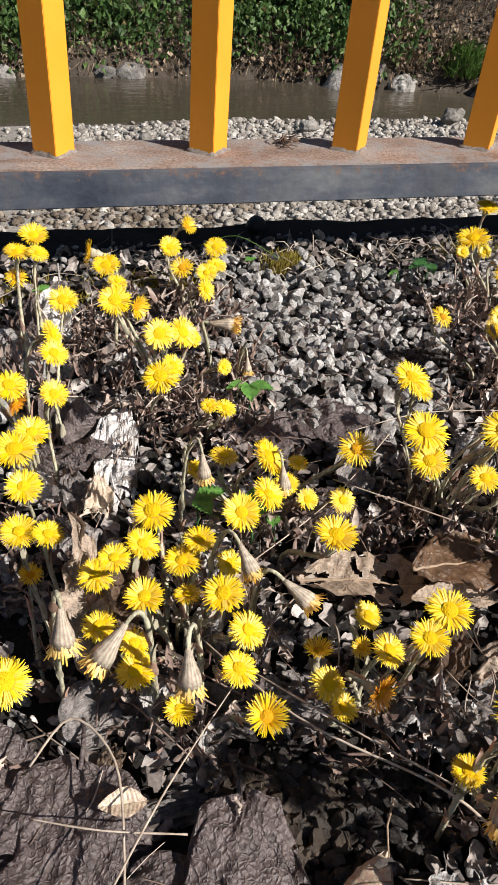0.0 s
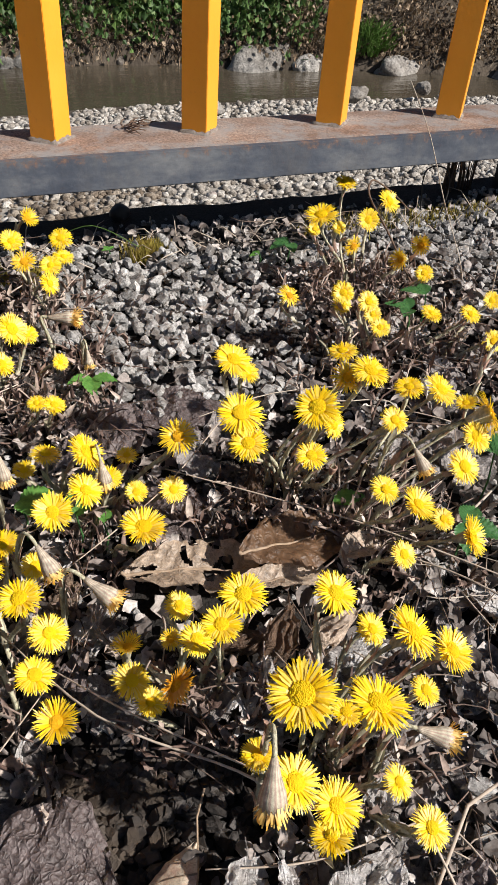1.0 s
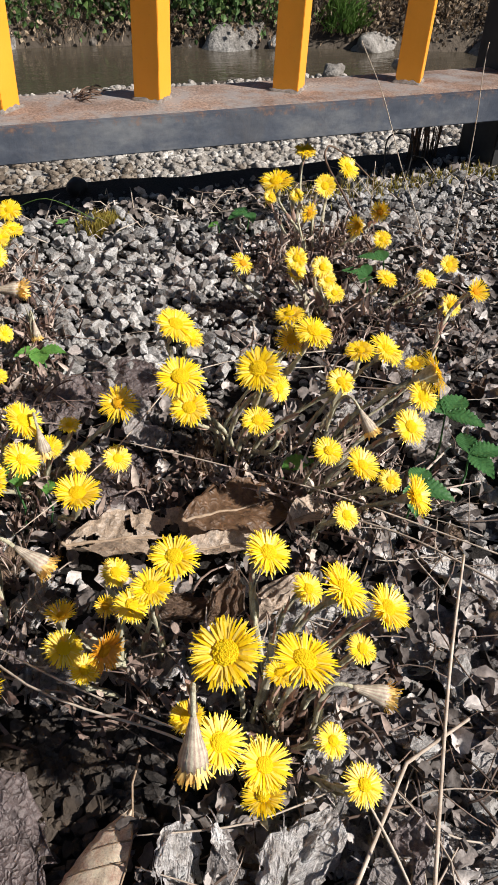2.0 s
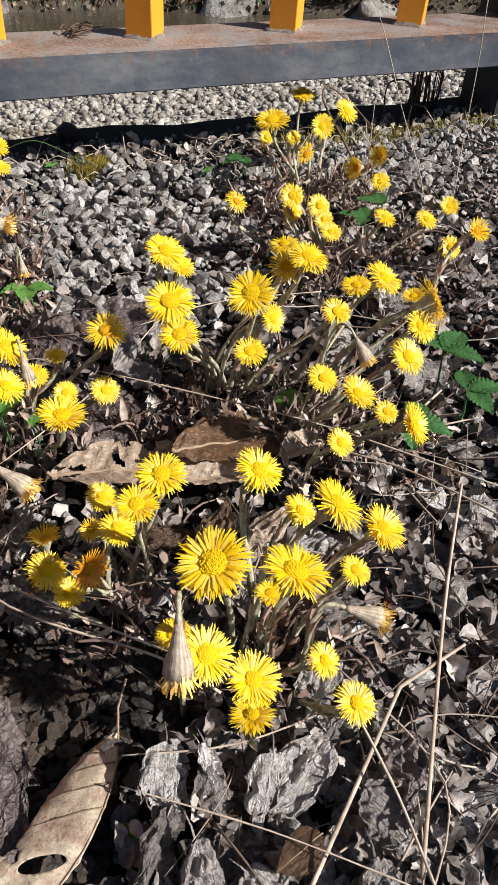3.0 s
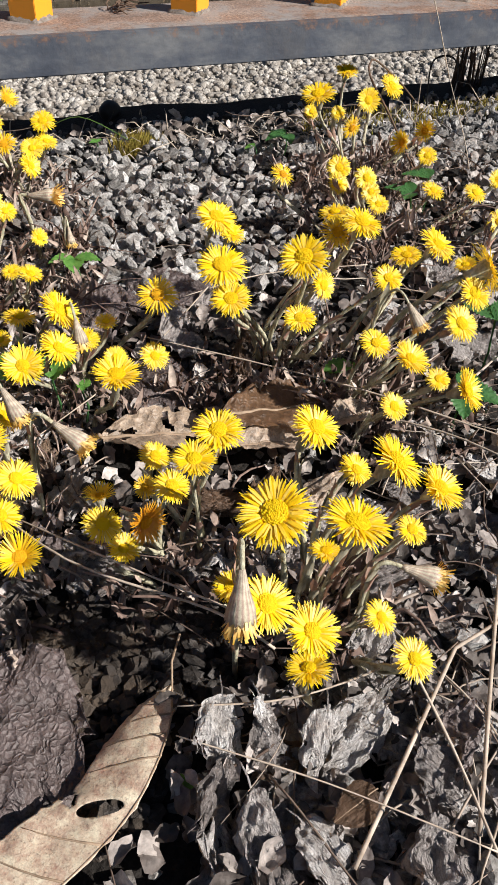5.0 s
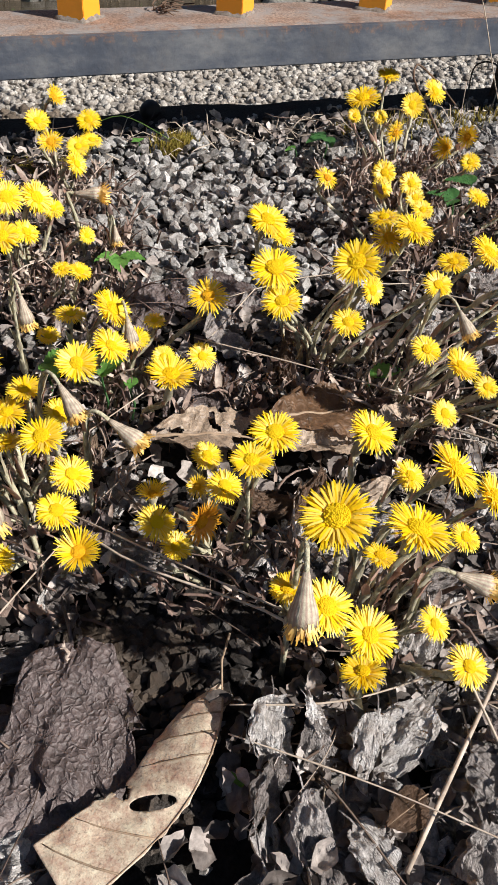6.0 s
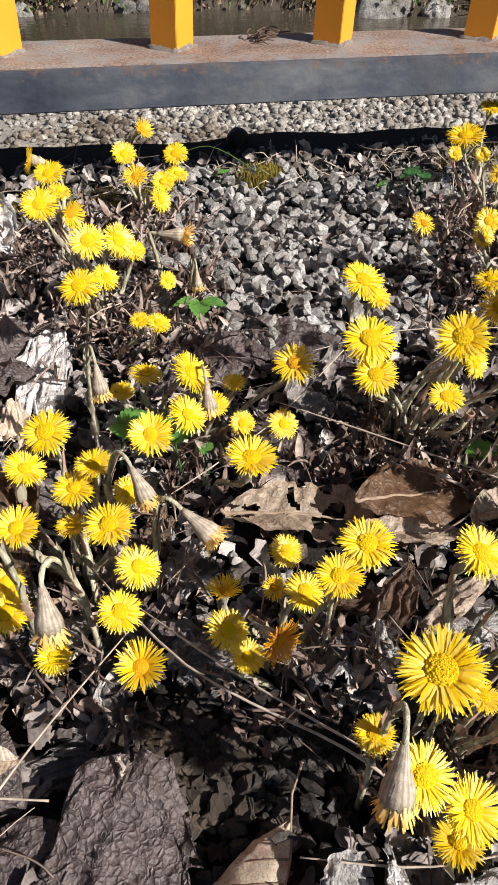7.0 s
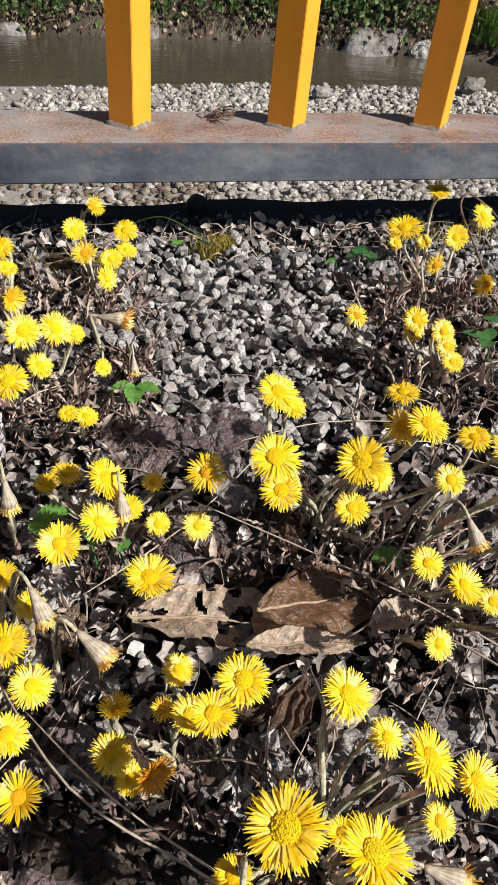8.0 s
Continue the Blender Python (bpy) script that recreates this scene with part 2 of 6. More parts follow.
M_DEEP_GREEN = plain("deep_green_leaf", (0.025, 0.085, 0.028), (0.075, 0.19, 0.060), 420, 0.4, (0.2, (0.12, 0.32, 0.06)))
M_GRASS = plain("grass_blade", (0.09, 0.19, 0.035), (0.20, 0.32, 0.08), 120, 0.6, (0.25, (0.25, 0.4, 0.08)))
M_MOSS = plain("moss", (0.20, 0.12, 0.025), (0.30, 0.27, 0.05), 120, 0.95)
M_HEDGE = hedge_material()
M_BRUSH = brush_material()
M_BANK = plain("bank_earth", (0.030, 0.024, 0.018), (0.10, 0.080, 0.060), 2.2, 0.95, bump=1.0, dist=0.08)
M_SAND = plain("grey_river_grit", (0.20, 0.18, 0.155), (0.36, 0.335, 0.30), 40, 0.95, bump=0.8, dist=0.01)
M_DARK = plain("dark_steel", (0.012, 0.012, 0.013), (0.035, 0.034, 0.034), 40, 0.6)


def water_material():
    k = Mat("muddy_water", 0.06, spec=0.5)
    a = k.noise(0.7, 4, stretch=(0.5, 1.2, 1))
    k.colour(k.ramp(a, (0.3, (0.050, 0.042, 0.030)), (0.7, (0.085, 0.070, 0.050))))
    return k.bump(k.noise(7, 4, stretch=(0.6, 1.4, 1)), 0.25, 0.03).m


M_WATER = water_material()

# ---- mesh helpers ----


def link_mesh(name, bm, material, smooth=False):
    me = bpy.data.meshes.new(name)
    bm.normal_update()
    bm.to_mesh(me)
    bm.free()
    me.materials.append(material)
    if smooth:
        me.polygons.foreach_set("use_smooth", [True] * len(me.polygons))
    return me


def raw_mesh(name, verts, faces, material, smooth=False):
    me = bpy.data.meshes.new(name)
    me.from_pydata(verts, [], faces)
    me.materials.append(material)
    if smooth:
        me.polygons.foreach_set("use_smooth", [True] * len(me.polygons))
    return me


def part(name, data, material, parent, label="", smooth=False):
    me = link_mesh(name, data, material, smooth) if isinstance(data, bmesh.types.BMesh) else data
    ob = new(name, me)
    ob.parent = parent
    return tagged(ob, label)


def thing(name, label, category, group="", kind="", at=(0, 0, 0)):
    ob = new(name)
    ob.empty_display_size = 0.01
    ob.location = at
    return tagged(ob, label, category, group, kind)


def box(x0, x1, y0, y1, z0, z1, bevel=0.0):
    bm = bmesh.new()
    bmesh.ops.create_cube(bm, size=1.0, matrix=Matrix.LocRotScale(((x0 + x1) / 2, (y0 + y1) / 2, (z0 + z1) / 2), None, (x1 - x0, y1 - y0, z1 - z0)))
    if bevel:
        bmesh.ops.bevel(bm, geom=bm.edges[:], offset=bevel, segments=2, affect="EDGES")
    return bm


def facing(az, el):
    """A turn that lays +z along the given azimuth and elevation."""
    v = Vector((math.cos(radians(az)) * math.cos(radians(el)), math.sin(radians(az)) * math.cos(radians(el)), math.sin(radians(el))))
    return v, v.to_track_quat("Z", "Y").to_matrix().to_4x4()


def tube(points, radii, sides=7):
    """Vertices and faces of a tapered tube along points."""
    vs, fs = [], []
    for i, (p, r) in enumerate(zip(points, radii)):
        a = points[max(i - 1, 0)]
        b = points[min(i + 1, len(points) - 1)]
        q = (b - a).normalized().to_track_quat("Z", "Y")
        for j in range(sides):
            t = 2 * math.pi * j / sides
            vs.append(p + q @ Vector((r * math.cos(t), r * math.sin(t), 0)))
    for i in range(len(points) - 1):
        for j in range(sides):
            k = (j + 1) % sides
            fs.append((i * sides + j, i * sides + k, (i + 1) * sides + k, (i + 1) * sides + j))
    fs.append(tuple(range(sides - 1, -1, -1)))
    fs.append(tuple((len(points) - 1) * sides + j for j in range(sides)))
    return vs, fs


class Heap:
    """Gathers many small shapes into one mesh."""

    def __init__(self):
        self.v, self.f = [], []

    def add(self, vs, fs, m=None):
        n = len(self.v)
        self.v.extend(tuple(m @ Vector(v)) if m else tuple(v) for v in vs)
        self.f.extend(tuple(i + n for i in f) for f in fs)

    def mesh(self, name, material, smooth=False):
        return raw_mesh(name, self.v, self.f, material, smooth)


def bezier(a, b, c, d, n):
    out = []
    for i in range(n + 1):
        t = i / n
        out.append(a * (1 - t) ** 3 + b * 3 * t * (1 - t) ** 2 + c * 3 * t * t * (1 - t) + d * t ** 3)
    return out


def angular_stone(rng, cuts=17):
    """A broken chipping about one unit across: a block with random planes cut off."""
    bm = bmesh.new()
    bmesh.ops.create_cube(bm, size=1.0)
    for _ in range(cuts):
        n = Vector((rng.gauss(0, 1), rng.gauss(0, 1), rng.gauss(0, 1))).normalized()
        r = bmesh.ops.bisect_plane(bm, geom=bm.verts[:] + bm.edges[:] + bm.faces[:], plane_co=n * rng.uniform(0.34, 0.52), plane_no=n, clear_outer=True)
        cut = [e for e in r["geom_cut"] if isinstance(e, bmesh.types.BMEdge)]
        if cut:
            bmesh.ops.contextual_create(bm, geom=cut)
    bmesh.ops.scale(bm, vec=(rng.uniform(0.85, 1.25), rng.uniform(0.75, 1.0), rng.uniform(0.5, 0.85)), verts=bm.verts[:])
    return bm


def round_stone(rng, sub=2, rough=0.16):
    bm = bmesh.new()
    bmesh.ops.create_icosphere(bm, subdivisions=sub, radius=0.5)
    off = Vector((rng.uniform(-50, 50), rng.uniform(-50, 50), rng.uniform(-50, 50)))
    for v in bm.verts:
        v.co *= 1 + rough * 2 * noise.noise(v.co * 2.2 + off) + rough * 0.5 * noise.noise(v.co * 7 + off)
    bmesh.ops.scale(bm, vec=(rng.uniform(0.9, 1.3), rng.uniform(0.75, 1.0), rng.uniform(0.5, 0.8)), verts=bm.verts[:])
    return bm


def shape_of(bm):
    """Vertices and faces of a bmesh, which it frees."""
    bm.verts.index_update()
    out = [v.co.copy() for v in bm.verts], [tuple(v.index for v in f.verts) for f in bm.faces]
    bm.free()
    return out


def hill(x, y):
    """The uneven height of the gravelled verge."""
    dip = min(1.0, max(0.0, (0.26 - y) / 0.16))
    return 0.006 * noise.noise(Vector((x * 9, y * 9, 1.7))) + 0.003 * noise.noise(Vector((x * 31, y * 31, 4.2))) - 0.010 * dip * dip * (3 - 2 * dip)

# ---- the verge, the river and its banks ----
RNG = random.Random(11)

EDGE = 0.735                  # where the verge ends, beyond the railing
WATER_Z = -1.12


def make_verge():
    """The verge as a slab of dark soil: its top is uneven, its far face drops to the gravel bar."""
    bm = bmesh.new()
    u = np.linspace(-1, 1, 170)
    xs = np.sign(u) * np.abs(u) ** 1.8 * 3.3 + 0.25
    xs = np.concatenate(((-900.0, -200.0, -60.0, -20.0, -8.0), xs, (8.0, 20.0, 60.0, 200.0, 900.0)))
    ys = np.concatenate(((-900.0, -200.0, -60.0, -20.0, -8.0), np.linspace(-3.0, -0.2, 14), np.linspace(-0.17, EDGE, 60)))
    rows = []
    for y in ys:
        rows.append([bm.verts.new((x, y + (0.004 * noise.noise(Vector((x * 22, 0, 0))) if y == ys[-1] else 0), hill(x, y) - 0.004)) for x in xs])
    for down, out in ((-0.015, 0.006), (-0.16, 0.02), (-1.3, 0.35)):
        rows.append([bm.verts.new((x, EDGE + out + 0.004 * noise.noise(Vector((x * 9, down * 40, 3))), down)) for x in xs])
    for a, b in zip(rows, rows[1:]):
        for i in range(len(xs) - 1):
            bm.faces.new((a[i], a[i + 1], b[i + 1], b[i]))
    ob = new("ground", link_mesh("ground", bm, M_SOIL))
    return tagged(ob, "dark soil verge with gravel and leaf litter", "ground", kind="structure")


ground = make_verge()


def far_shore(x):
    return 7.20 - 0.30 * max(0.0, x - 1.6)


def bank_height(x, y):
    """Ground beyond the verge: gravel bar, river bed, then the far bank."""
    n = noise.noise(Vector((x * 0.5, y * 0.5, 0)))
    shore = 5.62 + 0.12 * x - 0.035 * min(x * x, 30.0) + 0.14 * noise.noise(Vector((x * 0.9, 0, 7)))
    far = far_shore(x) + 0.10 * noise.noise(Vector((x * 0.9, 0, 2)))
    if y < shore:
        return WATER_Z + min(0.10, (shore - y) * 0.09) + 0.012 * n
    if y < far:
        u = (y - shore) / (far - shore)
        return WATER_Z - 0.22 * math.sin(math.pi * u)
    return WATER_Z + min(2.8, 0.10 + (y - far) * 1.15) + 0.06 * n


def make_far_ground():
    xs, ys = np.concatenate(((-900.0, -200.0, -60.0, -25.0), np.linspace(-14, 22, 170), (35.0, 80.0, 250.0, 900.0))), np.concatenate((np.linspace(0.9, 4.5, 24), np.linspace(4.6, 9, 70), np.linspace(9.3, 11, 10), np.linspace(12, 60, 14), (300.0, 2500.0)))
    vs = [(x, y, bank_height(x, y)) for y in ys for x in xs]
    n = len(xs)
    fs = [(j * n + i, j * n + i + 1, (j + 1) * n + i + 1, (j + 1) * n + i) for j in range(len(ys) - 1) for i in range(n - 1)]
    me = raw_mesh("far_bank", vs, fs, M_BANK, True)
    me.materials.append(M_SAND)
    for p in me.polygons:
        if p.center.y < 5.5:
            p.material_index = 1
    ob = new("far_bank", me)
    return tagged(ob, "brown earth river bed and far bank", "river bank", kind="structure")


make_far_ground()

water_bm = bmesh.new()
bmesh.ops.create_grid(water_bm, x_segments=2, y_segments=2, size=0.5, matrix=Matrix.LocRotScale((0, 5.95, WATER_Z), None, (1800, 5.2, 1)))
tagged(new("water", link_mesh("water", water_bm, M_WATER)), "muddy brown-grey shallow river water", "river", kind="structure")


def make_gravel_bar():
    """Pale rounded pebbles on the bar beside the river."""
    rng = random.Random(5)
    shapes = [shape_of(round_stone(rng, 1, 0.26)) for _ in range(5)] + [shape_of(angular_stone(rng)) for _ in range(5)]
    h, wet = Heap(), Heap()
    for _ in range(17500):
        y = 2.7 + 3.2 * rng.random() ** 0.9
        x = rng.uniform(-0.6, 0.2) + rng.random() * (0.9 * y + 0.6)
        z = bank_height(x, y)
        if z < WATER_Z + 0.01 + 0.05 * rng.random() ** 3:
            continue
        s = 0.017 + 0.045 * rng.random() ** 2.6
        vs, fs = shapes[rng.randrange(10)]
        damp = ((x - 0.1) / 0.9) ** 2 + ((y - 3.55) / 0.42) ** 2 + 0.8 * noise.noise(Vector((x * 3, y * 3, 8)))
        (wet if damp < 0.9 and rng.random() < 0.88 else h).add(vs, fs, pose(x, y, z + s * 0.2, rng.uniform(-30, 30), rng.uniform(-30, 30), rng.uniform(0, 360)) @ Matrix.Scale(s, 4))
    tagged(new("wet_gravel", wet.mesh("wet_gravel", M_WET, True)), "wet brown pebbles in a muddy hollow of the bar", "gravel", kind="stuff")
    return tagged(new("river_gravel", h.mesh("river_gravel", M_PEBBLE, True)), "pale rounded river pebbles on a gravel bar", "gravel", kind="stuff")


make_gravel_bar()

rock_rng = random.Random(21)
rock_meshes = [link_mesh("boulder", round_stone(rock_rng, 4, 0.22), M_ROCK, True) for _ in range(5)]


def boulder(x, y, z, s, turn, label):
    ob = new("boulder", rock_meshes[rock_rng.randrange(5)])
    ob.matrix_world = pose(x, y, z, rock_rng.uniform(-8, 8), rock_rng.uniform(-8, 8), turn) @ Matrix.Scale(s, 4)
    return tagged(ob, label, "boulder", "boulders along the river")


for bx, by, s, turn in ((2.80, 6.93, 0.62, 20), (2.36, 7.20, 0.46, 100), (3.22, 6.80, 0.36, 50), (4.02, 6.50, 0.40, 190), (5.05, 6.20, 0.52, 80), (0.72, 7.22, 0.30, 10), (0.50, 7.22, 0.24, 200), (-0.42, 7.2, 0.26, 150), (5.35, 6.0, 0.4, 70), (1.5, 7.25, 0.2, 120), (-1.0, 7.25, 0.3, 40)):
    boulder(bx, by, WATER_Z + 0.02 - 0.08 * s, s, turn, "grey-brown boulder at the far waterline")
for bx, by, s, turn in ((2.95, 5.25, 0.17, 30), (1.72, 5.0, 0.12, 0), (0.55, 4.75, 0.10, 60), (3.6, 5.35, 0.13, 110)):
    boulder(bx, by, WATER_Z + 0.12, s, turn, "pale rounded stone at the gravel bar's edge")


def leaf_blade(length, width):
    """A small folded leaf of two quads and a tip."""
    return [(0, 0, 0), (-width / 2, length * 0.45, width * 0.18), (0, length * 0.45, 0), (width / 2, length * 0.45, width * 0.18), (0, length, -width * 0.15)], [(0, 2, 1), (0, 3, 2), (1, 2, 4), (2, 3, 4)]


def make_hedge():
    """Ivy and scrub hanging over the far bank, in clumps with gaps, and dry stalks below."""
    rng = random.Random(8)
    vs, fs = leaf_blade(1.0, 0.85)
    green, dry = Heap(), Heap()
    for _ in range(1480):
        x, up = rng.uniform(-1.8, 6.7), 0.02 + rng.random() ** 1.15 * 2.1
        if noise.noise(Vector((x * 1.1, up * 1.2, 5))) < -0.30 or (1.2 < x < 1.6 and up < 1.3 and rng.random() < 0.8):
            continue
        if x > 3.3 and noise.noise(Vector((x * 0.6, up, 9))) < 0.16:
            continue
        bulge = 0.22 * noise.noise(Vector((x * 1.9, up * 1.9, 12)))
        c = Vector((x, far_shore(x) + 0.16 + up * 0.85 - bulge, WATER_Z + 0.22 + up))
        for _ in range(84):
            d = Vector((rng.gauss(0, 0.15), rng.gauss(0, 0.09) - 0.06, rng.gauss(0, 0.14)))
            s = rng.uniform(0.036, 0.078)
            green.add(vs, fs, Matrix.Translation(c + d) @ pose(0, 0, 0, rng.uniform(-120, -10), rng.uniform(-45, 45), rng.uniform(-70, 70)) @ Matrix.Scale(s, 4))
    for k in range(9000):
        pick = k % 5
        x = rng.uniform(-2.5, 3.3) if pick < 2 else rng.gauss(1.40, 0.15) if pick == 2 else rng.uniform(3.1, 6.5)
        up = 0.05 + rng.random() ** 1.4 * (0.32 if pick < 2 else 1.3 if pick == 2 else 2.2)
        a = Vector((x, far_shore(x) + 0.02 + up * 0.85, WATER_Z + 0.05 + up))
        d = Vector((rng.gauss(0, 0.07), -rng.uniform(0.02, 0.16), rng.gauss(-0.02 if pick < 3 else 0.08, 0.10)))
        p, f = tube([a, a + d * 0.5 + Vector((0, -0.01, 0.03)), a + d], [0.0034, 0.0028, 0.0014], 3)
        dry.add(p, f)
    for _ in range(520):
        x, up = rng.uniform(3.0, 6.8), 0.03 + rng.random() ** 1.2 * 2.0
        c = Vector((x, far_shore(x) + 0.10 + up * 0.85 - 0.2 * noise.noise(Vector((x * 2.4, up * 2.4, 3))), WATER_Z + 0.12 + up))
        for _ in range(40):
            d = Vector((rng.gauss(0, 0.14), rng.gauss(0, 0.08) - 0.04, rng.gauss(0, 0.12)))
            dry.add(vs, fs, Matrix.Translation(c + d) @ pose(0, 0, 0, rng.uniform(-140, -10), rng.uniform(-60, 60), rng.uniform(-90, 90)) @ Matrix.Scale(rng.uniform(0.025, 0.055), 4))
    for _ in range(420):
        x, up = rng.uniform(-2.5, 3.3), rng.random() * 0.34
        c = Vector((x, far_shore(x) + 0.06 + up * 0.85, WATER_Z + 0.08 + up))
        for _ in range(26):
            d = Vector((rng.gauss(0, 0.12), rng.gauss(0, 0.06) - 0.03, rng.gauss(0, 0.05)))
            dry.add(vs, fs, Matrix.Translation(c + d) @ pose(0, 0, 0, rng.uniform(-140, -10), rng.uniform(-60, 60), rng.uniform(-90, 90)) @ Matrix.Scale(rng.uniform(0.025, 0.06), 4))
    ob = tagged(new("hedge", green.mesh("ivy", M_HEDGE)), "dark green ivy and scrub over the far bank", "hedge", kind="stuff")
    tagged(new("brushwood", dry.mesh("brushwood", M_BRUSH)), "dry brown stalks, dead leaves and brushwood on the bank", "brushwood", kind="stuff")
    tuft = Heap()
    for _ in range(1100):
        c = Vector((rng.gauss(3.78, 0.09), far_shore(3.9) + rng.uniform(0.02, 0.5), WATER_Z + 0.12 + rng.uniform(0, 0.2)))
        d = Vector((rng.gauss(0, 0.06), -rng.uniform(0.02, 0.1), rng.uniform(0.05, 0.13)))
        p, f = tube([c, c + d], [0.006, 0.002], 3)
        tuft.add(p, f)
    tagged(new("grass_tuft", tuft.mesh("grass_tuft", M_GRASS)), "bright green grass tuft on the far bank", "grass", kind="stuff")
    return ob


make_hedge()

# ---- the railing ----
RAIL_Y0, RAIL_Y1, RAIL_Z0, RAIL_Z1 = 0.586, 0.676, 0.0735, 0.105
railing = thing("railing", "yellow steel railing on a rusty slate-blue bottom rail", "railing")
rail_top = box(-3.6, 4.6, RAIL_Y0 + 0.006, RAIL_Y1, RAIL_Z1 - 0.006, RAIL_Z1, 0.0008)
part("top_plate", rail_top, M_RUST, railing, "rusty brown steel plate")
part("front_flange", box(-3.6, 4.6, RAIL_Y0, RAIL_Y0 + 0.006, RAIL_Z0, RAIL_Z1 - 0.0006, 0.0010), M_SLATE, railing, "slate-blue painted flange with rust spots")
part("back_flange", box(-3.6, 4.6, RAIL_Y1 - 0.0075, RAIL_Y1 - 0.0015, RAIL_Z0, RAIL_Z1 - 0.006, 0.001), M_SLATE, railing)


def baluster_mesh():
    """A square tube set on its edge, with softened corners."""
    bm = box(-0.0129, 0.0129, -0.0129, 0.0129, 0.0, 0.95, 0.0005)
    bmesh.ops.rotate(bm, verts=bm.verts[:], matrix=Matrix.Rotation(radians(50), 3, "Z"))
    return link_mesh("post", bm, M_YELLOW)


def weld_mesh(rng):
    """The lumpy ring of weld and old paint round a post's foot."""
    bm = bmesh.new()
    corners = [Vector((0.0185 * math.cos(a), 0.0185 * math.sin(a), 0)) for a in (math.pi * k / 2 + radians(5) for k in range(4))]
    loop = [corners[i].lerp(corners[(i + 1) % 4], j / 7) for i in range(4) for j in range(7)]
    n = len(loop)
    rings = []
    for r, z in ((1.14, 0.0), (1.06, 0.0022), (0.95, 0.0036)):
        rings.append([bm.verts.new((p.x * (r + rng.uniform(-0.05, 0.1)), p.y * (r + rng.uniform(-0.05, 0.1)), z * rng.uniform(0.5, 1.3))) for p in loop])
    for a, b in zip(rings, rings[1:]):
        for i in range(n):
            bm.faces.new((a[i], a[(i + 1) % n], b[(i + 1) % n], b[i]))
    return link_mesh("weld", bm, M_WELD, True)


M_WELD = plain("grey_weld", (0.11, 0.08, 0.06), (0.30, 0.27, 0.24), 260, 0.85)
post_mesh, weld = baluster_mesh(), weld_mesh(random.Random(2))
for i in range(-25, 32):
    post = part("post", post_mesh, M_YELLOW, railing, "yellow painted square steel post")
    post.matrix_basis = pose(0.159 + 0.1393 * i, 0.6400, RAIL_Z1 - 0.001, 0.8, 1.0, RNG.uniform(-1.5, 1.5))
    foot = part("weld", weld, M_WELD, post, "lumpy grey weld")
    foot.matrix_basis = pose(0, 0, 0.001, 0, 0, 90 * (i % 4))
part("handrail", box(-3.6, 4.6, 0.61, 0.665, 1.045, 1.075, 0.003), M_YELLOW, railing)
for sx in (0.704, -1.30, -3.30, 2.70, 4.50):
    part("column", box(sx, sx + 0.08, 0.632, 0.70, -0.14, 1.044, 0.002), M_DARK, railing, "dark steel column through the rail")

# ---- gravel ----


def in_patch(x, y):
    """The clear patch of chippings, between the flower clumps and along the railing."""
    a = ((x - 0.215) / 0.115) ** 2 + ((y - 0.47) / 0.155) ** 2
    b = ((x - 0.62) / 0.28) ** 2 + ((y - 0.555) / 0.085) ** 2
    return min(a, b) + 0.35 * noise.noise(Vector((x * 14, y * 14, 3)))


# patches cleared of pale litter so that they read as deep shade
HOLLOWS = ((0.110, 0.104, 0.050, 0.024), (0.118, 0.083, 0.058, 0.026), (0.092, 0.036, 0.022, 0.018), (0.208, 0.268, 0.034, 0.018), (0.292, 0.412, 0.030, 0.022))


def bare(x, y):
    """The hollows between the clumps: damp bare soil, left black to stand for shade."""
    return any(((x - cx) / rx) ** 2 + ((y - cy) / ry) ** 2 < 1 for cx, cy, rx, ry in HOLLOWS)


